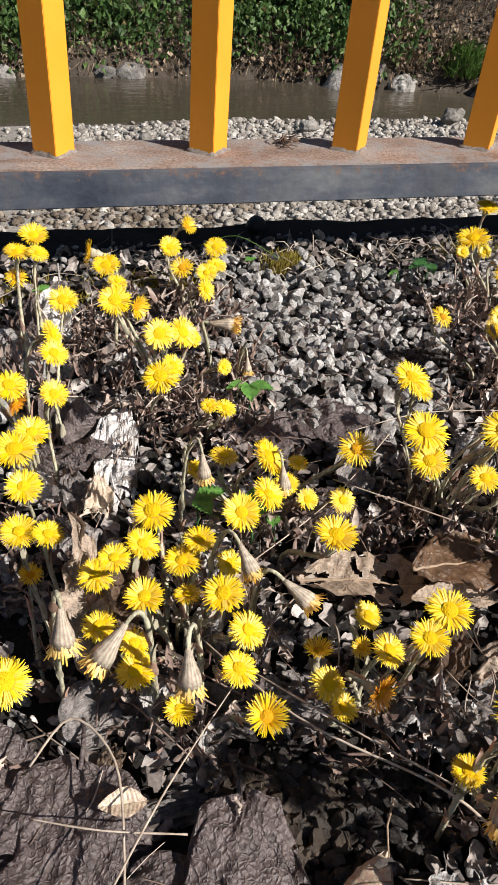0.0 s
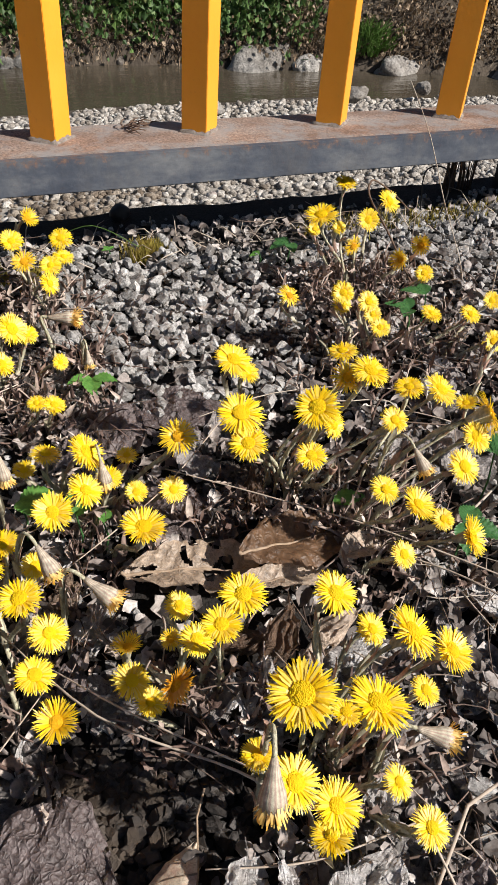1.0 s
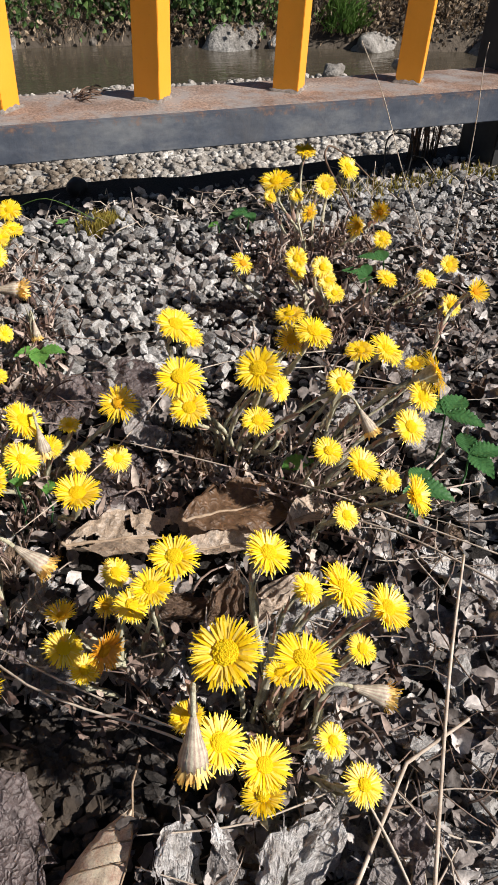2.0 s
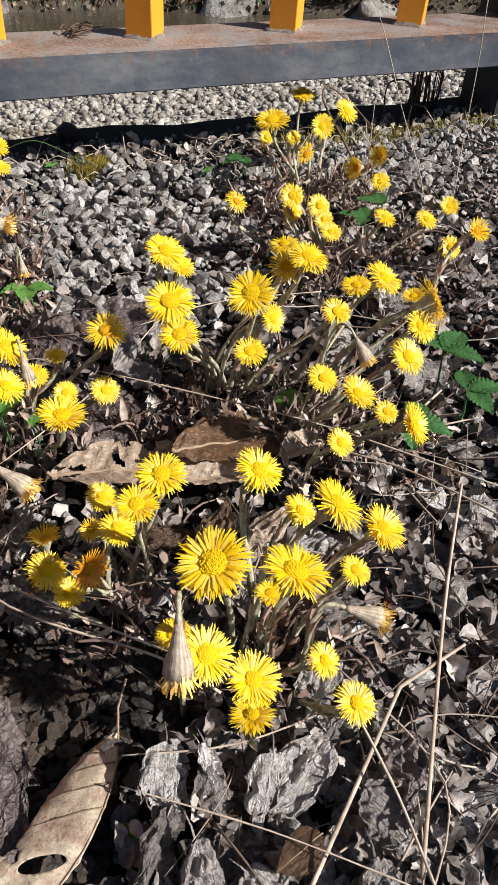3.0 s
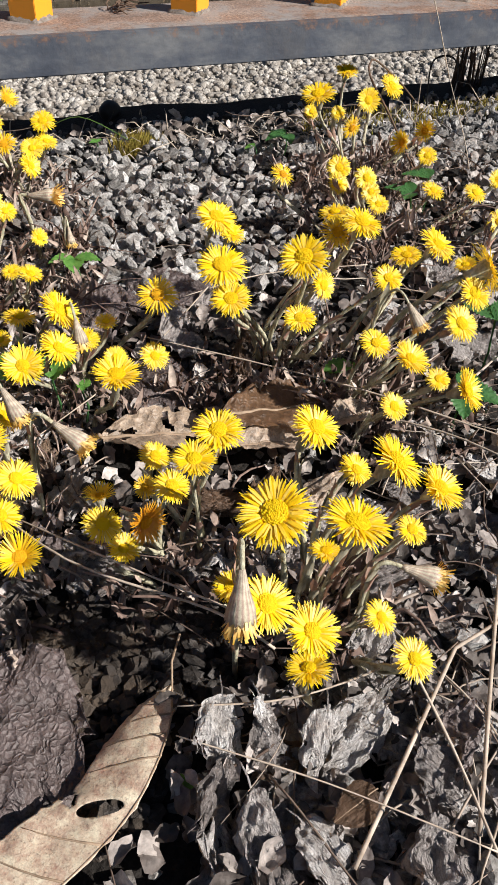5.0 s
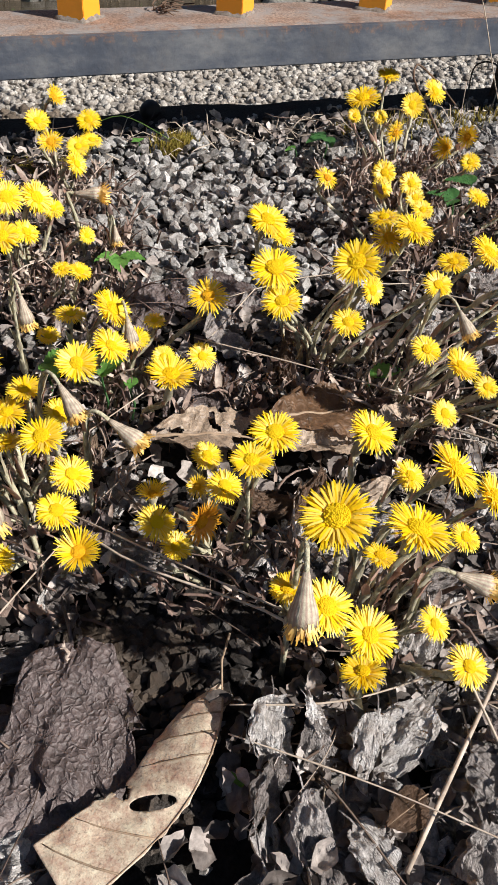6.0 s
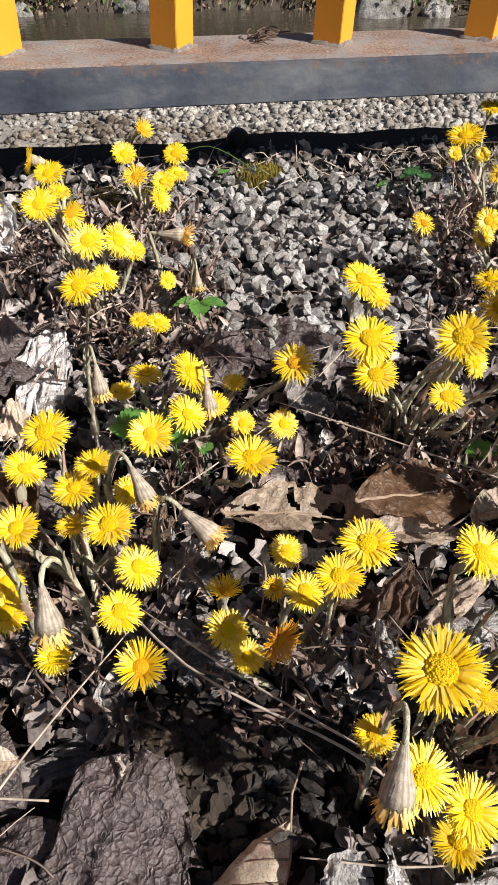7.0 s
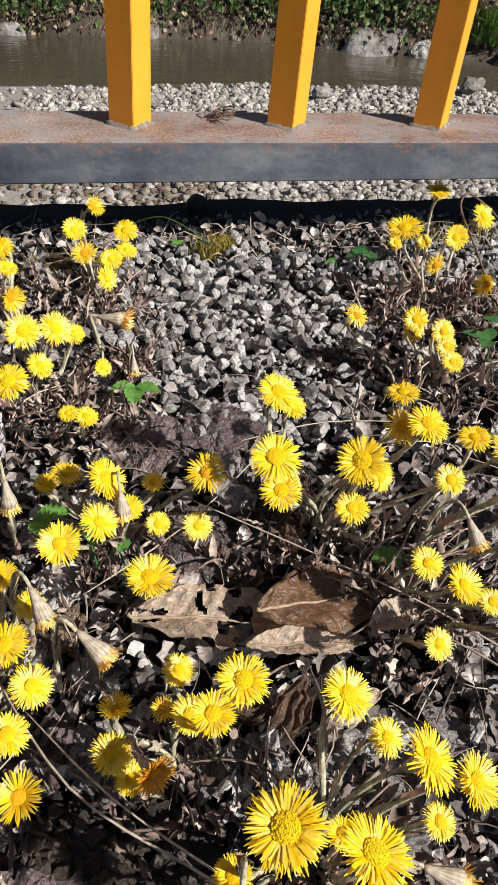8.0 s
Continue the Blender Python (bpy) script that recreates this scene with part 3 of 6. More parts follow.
def make_gravel():
    rng = random.Random(31)
    shapes = [angular_stone(rng) for _ in range(26)]
    meshes = [link_mesh("stone", b.copy(), M_STONE) for b in shapes]
    raws = [shape_of(angular_stone(rng, 16)) for _ in range(26)]
    for b in shapes:
        b.free()
    bed = thing("gravel_bed", "grey crushed stone chippings on dark soil", "gravel", kind="structure")
    heap = Heap()
    singles = 0
    for k in range(19000):
        x, y = rng.uniform(-0.28, 1.0), rng.uniform(-0.12, 0.69)
        if x > 0.25 + 0.75 * (y + 0.25) or x < 0.0 - 0.33 * (y + 0.1):
            continue
        p = in_patch(x, y)
        if bare(x, y):
            continue
        if p < 1.0 and (x < 0.36 or rng.random() < 0.55):
            s = rng.uniform(0.0052, 0.0122)
        elif y < 0.12 and x > 0.15 and rng.random() < 0.85:
            s = rng.uniform(0.004, 0.013) if rng.random() < 0.5 else rng.uniform(0.003, 0.007)
        elif rng.random() < (0.55 if y > 0.13 else 0.3):
            s = rng.uniform(0.003, 0.0075)
        else:
            continue
        lift = rng.uniform(0.05, 0.55) * s
        if (p < 1.0 and x < 0.34 and rng.random() < 0.25) or (y < 0.12 and x > 0.15 and rng.random() < 0.45):
            lift += 0.008
        m = pose(x, y, hill(x, y) - 0.003 + lift, rng.uniform(0, 360), rng.uniform(-35, 35), rng.uniform(0, 360)) @ Matrix.Scale(s, 4)
        if p < 0.95 and x < 0.335 and singles < 300 and rng.random() < 0.55:
            st = part("stone", meshes[rng.randrange(26)], M_STONE, bed)
            st.matrix_basis = m
            singles += 1
        else:
            heap.add(*raws[rng.randrange(26)], m)
    dust = [shape_of(angular_stone(rng, 7)) for _ in range(8)]
    for k in range(6000):
        x, y = rng.uniform(0.06, 0.9), rng.uniform(0.28, 0.66)
        if in_patch(x, y) > 1.05 or x > 0.25 + 0.75 * (y + 0.25):
            continue
        s = rng.uniform(0.0018, 0.0042)
        heap.add(*dust[rng.randrange(8)], pose(x, y, hill(x, y) - 0.002 + rng.uniform(0, 0.004), rng.uniform(0, 360), rng.uniform(-35, 35), rng.uniform(0, 360)) @ Matrix.Scale(s, 4))
    for k in range(5600):
        x, y = rng.uniform(-1.5, 2.2), rng.uniform(-1.4, 0.70)
        if rng.random() < max(0.0, math.hypot(x - 0.3, y - 0.2) / 1.5 + 0.25 * noise.noise(Vector((x * 3, y * 3, 0)))) ** 1.5:
            continue
        if -0.02 - 0.33 * (y + 0.1) < x < 0.27 + 0.75 * (y + 0.25) and y > -0.12:
            continue
        s = rng.uniform(0.006, 0.014)
        heap.add(*raws[rng.randrange(26)], pose(x, y, hill(x, y) - 0.003 + 0.2 * s, rng.uniform(0, 360), rng.uniform(-35, 35), rng.uniform(0, 360)) @ Matrix.Scale(s, 4))
    tagged(part("loose_chippings", heap.mesh("loose_chippings", M_STONES), M_STONES, bed), kind="stuff")


make_gravel()

# ---- clods in the bare hollows, dark for damp and painted shade ----
# damp soil, coloured near black to stand in for the shade on it
M_CLOD = stone_material("shaded_damp_clods", (0.012, 0.010, 0.009), (0.030, 0.025, 0.022), (0.085, 0.078, 0.074), True)
clod_rng = random.Random(52)
clod_shapes = [shape_of(angular_stone(clod_rng, 9)) for _ in range(8)]
clods = Heap()
for _ in range(2600):
    cx, cy, rx, ry = clod_rng.choice(HOLLOWS)
    x, y = cx + clod_rng.uniform(-1, 1) * rx, cy + clod_rng.uniform(-1, 1) * ry
    if bare(x, y):
        clods.add(*clod_shapes[clod_rng.randrange(8)], pose(x, y, hill(x, y) - 0.003 + clod_rng.uniform(0, 0.003), clod_rng.uniform(0, 360), clod_rng.uniform(-30, 30), clod_rng.uniform(0, 360)) @ Matrix.Scale(clod_rng.uniform(0.002, 0.008), 4))
tagged(new("soil_clods", clods.mesh("soil_clods", M_CLOD)), "damp soil clods and chips, blackened for the shade in the hollows", "soil", kind="stuff")

# ---- leaf litter ----


def crumpled_leaf(rng, length=1.0, width=0.62, fold=0.5, n=12, lobes=0, detail=0.10, m=8, bend=1.0, soft=1.0):
    """A withered leaf: an outline that is bent, folded along its rib and crinkled into ridges."""
    bm = bmesh.new()
    off = Vector((rng.uniform(-90, 90), rng.uniform(-90, 90), rng.uniform(-90, 90)))
    curl, twist, roll = rng.uniform(-1.3, 1.3) * bend, rng.uniform(-1.0, 1.0) * bend, rng.uniform(-1.2, 1.6) * bend
    rows = []
    for i in range(n + 1):
        t = i / n
        w = width * (math.sin(math.pi * min(1, t * 0.94 + 0.05)) ** 0.75) * (1 + 0.18 * noise.noise(off + Vector((t * 5, 0, 0))))
        if lobes:
            w *= 1 + 0.28 * math.sin(t * lobes * math.pi * 2)
        row = []
        for j in range(m + 1):
            u = j / m * 2 - 1
            torn = 1 + (0.16 * noise.noise(off + Vector((t * 14, u * 2, 9))) if abs(u) > 0.7 else 0)
            x, y = u * w / 2 * torn, (t - 0.5) * length
            c = Vector((x, y, fold * abs(u) * w * 0.5 + curl * (t - 0.5) ** 2 * length * 0.7 + roll * u * u * w * 0.3))
            big = noise.noise(off + Vector((x * 4, y * 4, 0)))
            ridge = 1 - 2 * abs(noise.noise(off + Vector((x * 9 + y * 3, y * 9, 5))))
            fine = 1 - 2 * abs(noise.noise(off + Vector((x * 21, y * 21 + x * 6, 15))))
            tiny = noise.noise(off + Vector((x * 44 + y * 12, y * 40, 25)))
            warp = 0.12 * noise.noise(off + Vector((x * 5, y * 5, 40)))
            crease = 1 - 2 * abs(noise.noise(off + Vector(((x + warp) * (34 - 14 * (1 - soft)) + y * 5, y * 5 - x * 3, 35))))
            c.z += detail * (soft * (1.0 * big + 0.55 * ridge) + 0.30 * fine + 0.18 * tiny + (0.34 + 0.9 * (1 - soft)) * max(0.0, crease) ** 2)
            c.x += detail * 0.6 * noise.noise(off + Vector((y * 8, x * 8, 11)))
            c.y += detail * 0.5 * noise.noise(off + Vector((y * 9, x * 9, 21)))
            c = Matrix.Rotation(twist * (t - 0.5), 3, "Y") @ c
            row.append(bm.verts.new(c))
        rows.append(row)
    for a, b in zip(rows, rows[1:]):
        for j in range(m):
            bm.faces.new((a[j], a[j + 1], b[j + 1], b[j]))
    return bm


def midrib_mesh(blade, columns, material):
    """A thin rib along the middle of a leaf blade's grid, with a short stalk."""
    co = [v.co.copy() for v in blade.vertices]
    line = co[columns // 2::columns + 1]
    stalk = line[0] + (line[0] - line[2]) * 1.2 + Vector((0, 0, 0.03))
    line = [stalk] + line
    vs, fs = tube(line, [0.012 - 0.009 * i / (len(line) - 1) for i in range(len(line))], 5)
    return raw_mesh("midrib", vs, fs, material, True)


# where large leaves lie uncovered
CLEAR = ((0.042, 0.325, 0.04), (0.0, 0.305, 0.035), (0.068, 0.066, 0.035), (0.0, 0.088, 0.035), (0.03, 0.058, 0.03), (0.10, 0.035, 0.030), (0.075, 0.020, 0.030), (0.125, 0.030, 0.022), (0.15, 0.19, 0.035), (0.20, 0.175, 0.03), (0.225, 0.187, 0.035), (0.139, 0.369, 0.03), (0.079, 0.245, 0.02), (0.106, 0.230, 0.015), (0.161, 0.24, 0.03), (0.14, 0.32, 0.03))



def pleated_leaf(rng, n=22, m=18, flat=False):
    """A limp broad dead leaf: pleats fan out from its stalk, its rim is lobed, torn and turned under or up."""
    bm = bmesh.new()
    off = Vector((rng.uniform(-90, 90), rng.uniform(-90, 90), rng.uniform(-90, 90)))
    span = rng.uniform(0.9, 1.9)
    pleats, depth = rng.choice((4, 5, 6, 7)), rng.uniform(0.04, 0.09)
    droop, fold, lift = rng.uniform(0.1, 0.75), rng.uniform(-0.3, 0.9), rng.uniform(-0.15, 0.25)
    wave = rng.uniform(0.08, 0.20)
    if flat:
        span, pleats, depth, droop, fold, lift, wave = 1.9, 9, 0.008, 0.10, 0.05, 0.0, 0.055
    rows = []
    for i in range(n + 1):
        t = i / n
        row = []
        for j in range(m + 1):
            u = j / m * 2 - 1
            a = u * span * (0.55 + 0.45 * (1 - t))
            reach = (1 - 0.38 * u * u) * (1 + (0.42 if flat else 0.2) * noise.noise(off + Vector((u * 3.5, 0, 3))) + 0.14 * noise.noise(off + Vector((u * 11, 0, 13)))) * (1 - 0.13 * abs(math.sin(u * pleats * 1.57)))
            r = 0.03 + t * reach
            x, y = r * math.sin(a) * 0.72, r * math.cos(a) - 0.45
            pl = abs(((u * pleats * 0.5 + 0.18 * noise.noise(off + Vector((t * 3, u * 2, 8)))) % 1.0) * 2 - 1) - 0.5
            z = depth * pl * min(1.0, t * 2.2) * (1.2 - 0.4 * t) + fold * abs(x) * 0.5 - droop * t * t * 0.42 + lift * u * t * 0.5
            z += wave * noise.noise(off + Vector((x * 3.2, y * 3.2, 0))) * 1.6 + (0.02 if flat else 0.10) * noise.noise(off + Vector((x * 11, y * 11, 6)))
            if flat:
                wx, wy = x + 0.08 * noise.noise(off + Vector((x * 5, y * 5, 61))), y + 0.08 * noise.noise(off + Vector((x * 5, y * 5, 71)))
                net = 1 - 2 * abs(noise.noise(off + Vector((wx * 11, wy * 8, 41)))) + 0.6 * (1 - 2 * abs(noise.noise(off + Vector((wx * 24, wy * 18, 51)))))
                z += 0.020 * net + (0.0 if t < 0.85 else -0.25 * (t - 0.85))
            if t > 0.8:
                z += (t - 0.8) * 0.9 * noise.noise(off + Vector((u * 4.5, 2, 31)))
            x += 0.05 * noise.noise(off + Vector((y * 6, x * 6, 11)))
            y += 0.05 * noise.noise(off + Vector((y * 6, x * 6, 21)))
            row.append(bm.verts.new((x, y, z)))
        rows.append(row)
    for i in range(n):
        for j in range(m):
            if i > n * 0.84 and noise.noise(off + Vector((i * 11.0 / n, j * 8.0 / m, 50))) > 0.18:
                continue
            bm.faces.new((rows[i][j], rows[i][j + 1], rows[i + 1][j + 1], rows[i + 1][j]))
    bmesh.ops.delete(bm, geom=[v for v in bm.verts if not v.link_faces], context="VERTS")
    return bm


def pinnate_leaf(rng, wide, veins=11, fold=0.3, n=88, m=24, bend=0.12, torn=0.0):
    """A dry beech-like leaf, a unit long: side veins slant off its rib and the blade is ribbed between them."""
    bm = bmesh.new()
    off = Vector((rng.uniform(-90, 90), rng.uniform(-90, 90), rng.uniform(-90, 90)))
    rows = []
    for i in range(n + 1):
        t = i / n
        w = wide * 0.5 * math.sin(math.pi * (0.04 + 0.93 * t) ** 0.9) * (1 + 0.10 * noise.noise(off + Vector((t * 6, 0, 0))))
        row = []
        for j in range(m + 1):
            u = j / m * 2 - 1
            x, y = u * w, t - 0.5
            ph = ((t - abs(u) * 0.09) * veins) % 1.0
            rib = (1 - abs(ph * 2 - 1)) ** 0.7
            z = fold * abs(x) + 0.016 * (rib - 0.5) * min(1.0, abs(u) * 3) - 0.05 * bend * 10 * (t - 0.5) ** 2
            z += 0.05 * noise.noise(off + Vector((x * 4, y * 4, 0))) + 0.012 * noise.noise(off + Vector((x * 16, y * 16, 4)))
            if abs(u) > 0.75:
                z += (abs(u) - 0.75) * wide * 0.5 * noise.noise(off + Vector((t * 9, u * 3, 9)))
            row.append(bm.verts.new((x, y, z)))
        rows.append(row)
    for i in range(n):
        for j in range(m):
            if torn and noise.noise(off + Vector((i * 13 / n, j * 4 / m, 33))) > torn:
                continue
            bm.faces.new((rows[i][j], rows[i][j + 1], rows[i + 1][j + 1], rows[i + 1][j]))
    bmesh.ops.delete(bm, geom=[v for v in bm.verts if not v.link_faces], context="VERTS")
    return bm


def make_litter():
    rng = random.Random(77)
    kinds = {M_LITTER: 26, M_BROWN: 8}
    pool = {mat: [link_mesh("dead_leaf", pleated_leaf(rng), mat, True) for _ in range(k)] for mat, k in kinds.items()}
    count = 0
    while count < 299:
        x, y = (rng.uniform(-0.05, 0.30), rng.uniform(-0.06, 0.13)) if count < 145 else (rng.uniform(-0.16, 0.5), rng.uniform(0.05, 0.6))
        if x > 0.22 + 0.75 * (y + 0.25) or in_patch(x, y) < 1.12 or bare(x, y) or any(math.hypot(x - q[0], y - q[1]) < q[2] for q in CLEAR):
            continue
        mat = M_BROWN if rng.random() < 0.12 else M_LITTER
        s = rng.uniform(0.022, 0.046) if mat is M_LITTER else rng.uniform(0.014, 0.028)
        ob = new("dead_leaf", pool[mat][rng.randrange(kinds[mat])])
        ob.matrix_world = pose(x, y, hill(x, y) + rng.uniform(0.003, 0.009), rng.uniform(-8, 26), rng.uniform(-12, 26)) @ pose(0, 0, 0, 0, 0, rng.uniform(0, 360)) @ Matrix.Scale(s, 4)
        tagged(ob, "crumpled dry brown leaf on the soil" if mat is M_BROWN else "limp pleated grey-brown dead leaf on the soil", "dead leaf", "leaf litter")
        count += 1
    bits = Heap()
    raws = [shape_of(crumpled_leaf(rng, 1.0, rng.uniform(0.4, 0.9), rng.uniform(-0.3, 0.6), 5, detail=0.24, m=4)) for _ in range(12)]
    for _ in range(6500):
        x, y = rng.uniform(-0.2, 0.75), rng.uniform(-0.1, 0.66)
        if x > 0.25 + 0.75 * (y + 0.25) or (in_patch(x, y) < 1.0 and rng.random() < 0.88) or bare(x, y):
            continue
        s = rng.uniform(0.004, 0.015)
        bits.add(*raws[rng.randrange(12)], pose(x, y, hill(x, y) + rng.uniform(0, 0.006), rng.uniform(-22, 44), rng.uniform(-22, 44)) @ pose(0, 0, 0, 0, 0, rng.uniform(0, 360)) @ Matrix.Scale(s, 4))
    for _ in range(650):
        x, y = rng.uniform(0.11, 0.32), rng.uniform(-0.06, 0.11)
        if bare(x, y):
            continue
        bits.add(*raws[rng.randrange(12)], pose(x, y, hill(x, y) + rng.uniform(0.004, 0.014), rng.uniform(-10, 50), rng.uniform(-10, 50)) @ pose(0, 0, 0, 0, 0, rng.uniform(0, 360)) @ Matrix.Scale(rng.uniform(0.004, 0.012), 4))
    for _ in range(3000):
        x, y = rng.uniform(-1.5, 2.2), rng.uniform(-1.4, 0.66)
        if rng.random() < (math.hypot(x - 0.3, y - 0.2) / 1.5) ** 1.5:
            continue
        if -0.2 < x < 0.25 + 0.75 * (y + 0.25) and y > -0.1:
            continue
        bits.add(*raws[rng.randrange(12)], pose(x, y, hill(x, y) + 0.003, rng.uniform(-40, 40), rng.uniform(-40, 40), rng.uniform(0, 360)) @ Matrix.Scale(rng.uniform(0.015, 0.04), 4))
    tagged(new("leaf_fragments", bits.mesh("leaf_fragments", M_BITS, True)), "dark broken leaf fragments and bark", "leaf litter", kind="stuff")


def bits_material():
    k = Mat("leaf_fragments", 0.65, spec=0.4)
    base = k.ramp(k.random(True), (0.0, (0.03, 0.024, 0.020)), (0.5, (0.17, 0.142, 0.128)), (0.85, (0.32, 0.285, 0.262)), (1.0, (0.50, 0.46, 0.43)))
    k.colour(k.mix(0.6, base, k.ramp(k.noise(300, 5), (0.3, 0.12), (0.7, 0.85)), "OVERLAY"))
    return k.bump(k.noise(400, 4), 0.6, 0.001).m


M_BITS = bits_material()
make_litter()


def along(points, t):
    """A point at 0..1 along a smooth line through points."""
    f = t * (len(points) - 1)
    i = min(int(f), len(points) - 2)
    u = f - i
    p0, p1, p2, p3 = (Vector(points[max(0, min(len(points) - 1, i + k))]) for k in (-1, 0, 1, 2))
    return 0.5 * (2 * p1 + (p2 - p0) * u + (2 * p0 - 5 * p1 + 4 * p2 - p3) * u * u + (3 * p1 - p0 - 3 * p2 + p3) * u ** 3)


HOLE = (0.0890, 0.0271)
LEAF_LEFT = ((0.122, 0.062, 0.006), (0.108, 0.058, 0.003), (0.094, 0.049, 0.001), (0.082, 0.038, 0.001), (0.068, 0.033, 0.003), (0.050, 0.026, 0.004))
LEAF_RIGHT = ((0.122, 0.060, 0.006), (0.1195, 0.050, 0.008), (0.113, 0.038, 0.008), (0.101, 0.024, 0.007), (0.084, 0.013, 0.006), (0.060, 0.003, 0.005))


def big_leaf():
    """The large tan leaf with a hole; its rib runs along the raised edge nearest the sun."""
    bm = bmesh.new()
    n, m = 90, 40

    def surface(t, u):
        c = along(LEAF_LEFT, t).lerp(along(LEAF_RIGHT, t), u)
        vein = abs(((t * 9 + (1 - u) * 0.9) % 1.0) - 0.5) * 2
        c.z += 0.0022 * math.sin(math.pi * u) * math.sin(math.pi * min(1, t * 1.2)) + 0.0007 * (1 - vein ** 6) * (1 - u) + 0.0010 * noise.noise(Vector((t * 7, u * 3, 2)))
        c.x += 0.0007 * noise.noise(Vector((t * 30, 1, 0))) * abs(1 - 2 * u)
        c.y += 0.0008 * noise.noise(Vector((t * 24, 5, 0))) * abs(1 - 2 * u)
        return c

    rows = [[bm.verts.new(surface(i / n, j / m)) for j in range(m + 1)] for i in range(n + 1)]
    def hole(c):
        dx, dy = c.x - HOLE[0], c.y - HOLE[1]
        return ((dx * 0.975 - dy * 0.22) / 0.0078) ** 2 + ((dx * 0.22 + dy * 0.975) / 0.0026) ** 2

    gone = set()
    for i in range(n):
        for j in range(m):
            c = surface((i + 0.5) / n, (j + 0.5) / m)
            quad = (rows[i][j], rows[i][j + 1], rows[i + 1][j + 1], rows[i + 1][j])
            if ((c.x - 0.0795) / 0.0030) ** 2 + ((c.y - 0.0355 + (c.x - 0.08) * 0.6) / 0.0042) ** 2 < 1:
                continue
            if hole(c) < 1:
                gone.update(quad)
                continue
            bm.faces.new(quad)
    for v in gone:
        e = hole(v.co)
        if v.link_faces and 0.5 < e < 1.7:
            k = 1 / math.sqrt(e)
            v.co.x, v.co.y = HOLE[0] + (v.co.x - HOLE[0]) * k, HOLE[1] + (v.co.y - HOLE[1]) * k
    bmesh.ops.delete(bm, geom=[v for v in bm.verts if not v.link_faces], context="VERTS")
    bmesh.ops.solidify(bm, geom=bm.faces[:], thickness=0.0003)
    root = thing("large_leaf", "large tan dry leaf with a torn hole", "dead leaf")
    part("blade", bm, M_TAN, root, "", True)
    lift = Vector((0, 0, 0.0004))
    rib = [Vector((0.1300, 0.0770, 0.014)), Vector((0.1245, 0.0690, 0.010))] + [surface(k / 14, 0.985) + lift for k in range(15)]
    vs, fs = tube(rib, [0.00048 - 0.0003 * i / 16 for i in range(17)], 7)
    part("midrib", raw_mesh("midrib", vs, fs, M_VEIN, True), M_VEIN, root, "brown leaf stalk and rib")
    for k in range(1, 9):
        t0 = k / 9 - 0.02
        line = [surface(min(0.99, t0 + 0.10 * (1 - u)), u) + lift for u in (0.97, 0.75, 0.5, 0.25, 0.06)]
        if any(((p.x - HOLE[0]) / 0.010) ** 2 + ((p.y - HOLE[1]) / 0.005) ** 2 < 1 for p in line):
            continue
        vs, fs = tube(line, [0.0004, 0.00036, 0.0003, 0.00024, 0.00015], 5)
        part("vein", raw_mesh("vein", vs, fs, M_VEIN, True), M_VEIN, root)


big_leaf()


def lying_leaf(x, y, z, length, width, turn, tilt, roll, mat, label, seed, fold=0.35, detail=0.09, fine=1, lobes=0, bend=0.6, soft=1.0, holes=0.0):
    rng = random.Random(seed)
    columns = 20 * fine
    bm = crumpled_leaf(rng, 1.0, width / length, fold, 32 * fine, lobes, detail, columns, bend, soft)
    blade = link_mesh("blade", bm.copy(), mat, True)
    rib = midrib_mesh(blade, columns, mat)
    if holes:
        eaten = [f for f in bm.faces if noise.noise(Vector((f.calc_center_median().x * 15, f.calc_center_median().y * 9, seed))) > holes]
        bmesh.ops.delete(bm, geom=eaten, context="FACES")
        blade = link_mesh("blade", bm, mat, True)
    ob = thing("dead_leaf", label, "dead leaf", "large dead leaves")
    ob.matrix_world = pose(x, y, z, tilt, roll, turn) @ Matrix.Scale(length, 4)
    part("blade", blade, mat, ob)
    if mat is not M_DARKLEAF:
        part("midrib", rib, mat, ob)
    return ob


def set_leaf(x, y, z, length, turn, tilt, roll, mat, label, seed, wide=0.0, fold=0.3, torn=0.0, flat=False, veins=11, broad=1.0):
    """A single large leaf: ribbed and pointed where it has a width, else broad and pleated from its stalk."""
    rng = random.Random(seed)
    ob = thing("dead_leaf", label, "dead leaf", "large dead leaves")
    ob.matrix_world = pose(x, y, z, tilt, roll) @ pose(0, 0, 0, 0, 0, turn) @ Matrix.Diagonal((length * broad, length, length, 1))
    if wide:
        whole = link_mesh("blade", pinnate_leaf(random.Random(seed), wide, veins, fold), mat, True)
        part("midrib", midrib_mesh(whole, 24, M_VEIN), M_VEIN, ob, "brown leaf rib")
        part("blade", pinnate_leaf(rng, wide, veins, fold, torn=torn) if torn else whole, mat, ob, "", True)
    else:
        part("blade", pleated_leaf(rng, 64, 72, True) if flat else pleated_leaf(rng, 40, 36), mat, ob, "", True)
        vs, fs = tube([Vector((0, -0.43, 0.0)), Vector((0.01, -0.55, 0.01)), Vector((0.04, -0.72, -0.02))], [0.014, 0.013, 0.010], 6)
        part("stalk", raw_mesh("stalk", vs, fs, mat, True), mat, ob)
    return ob


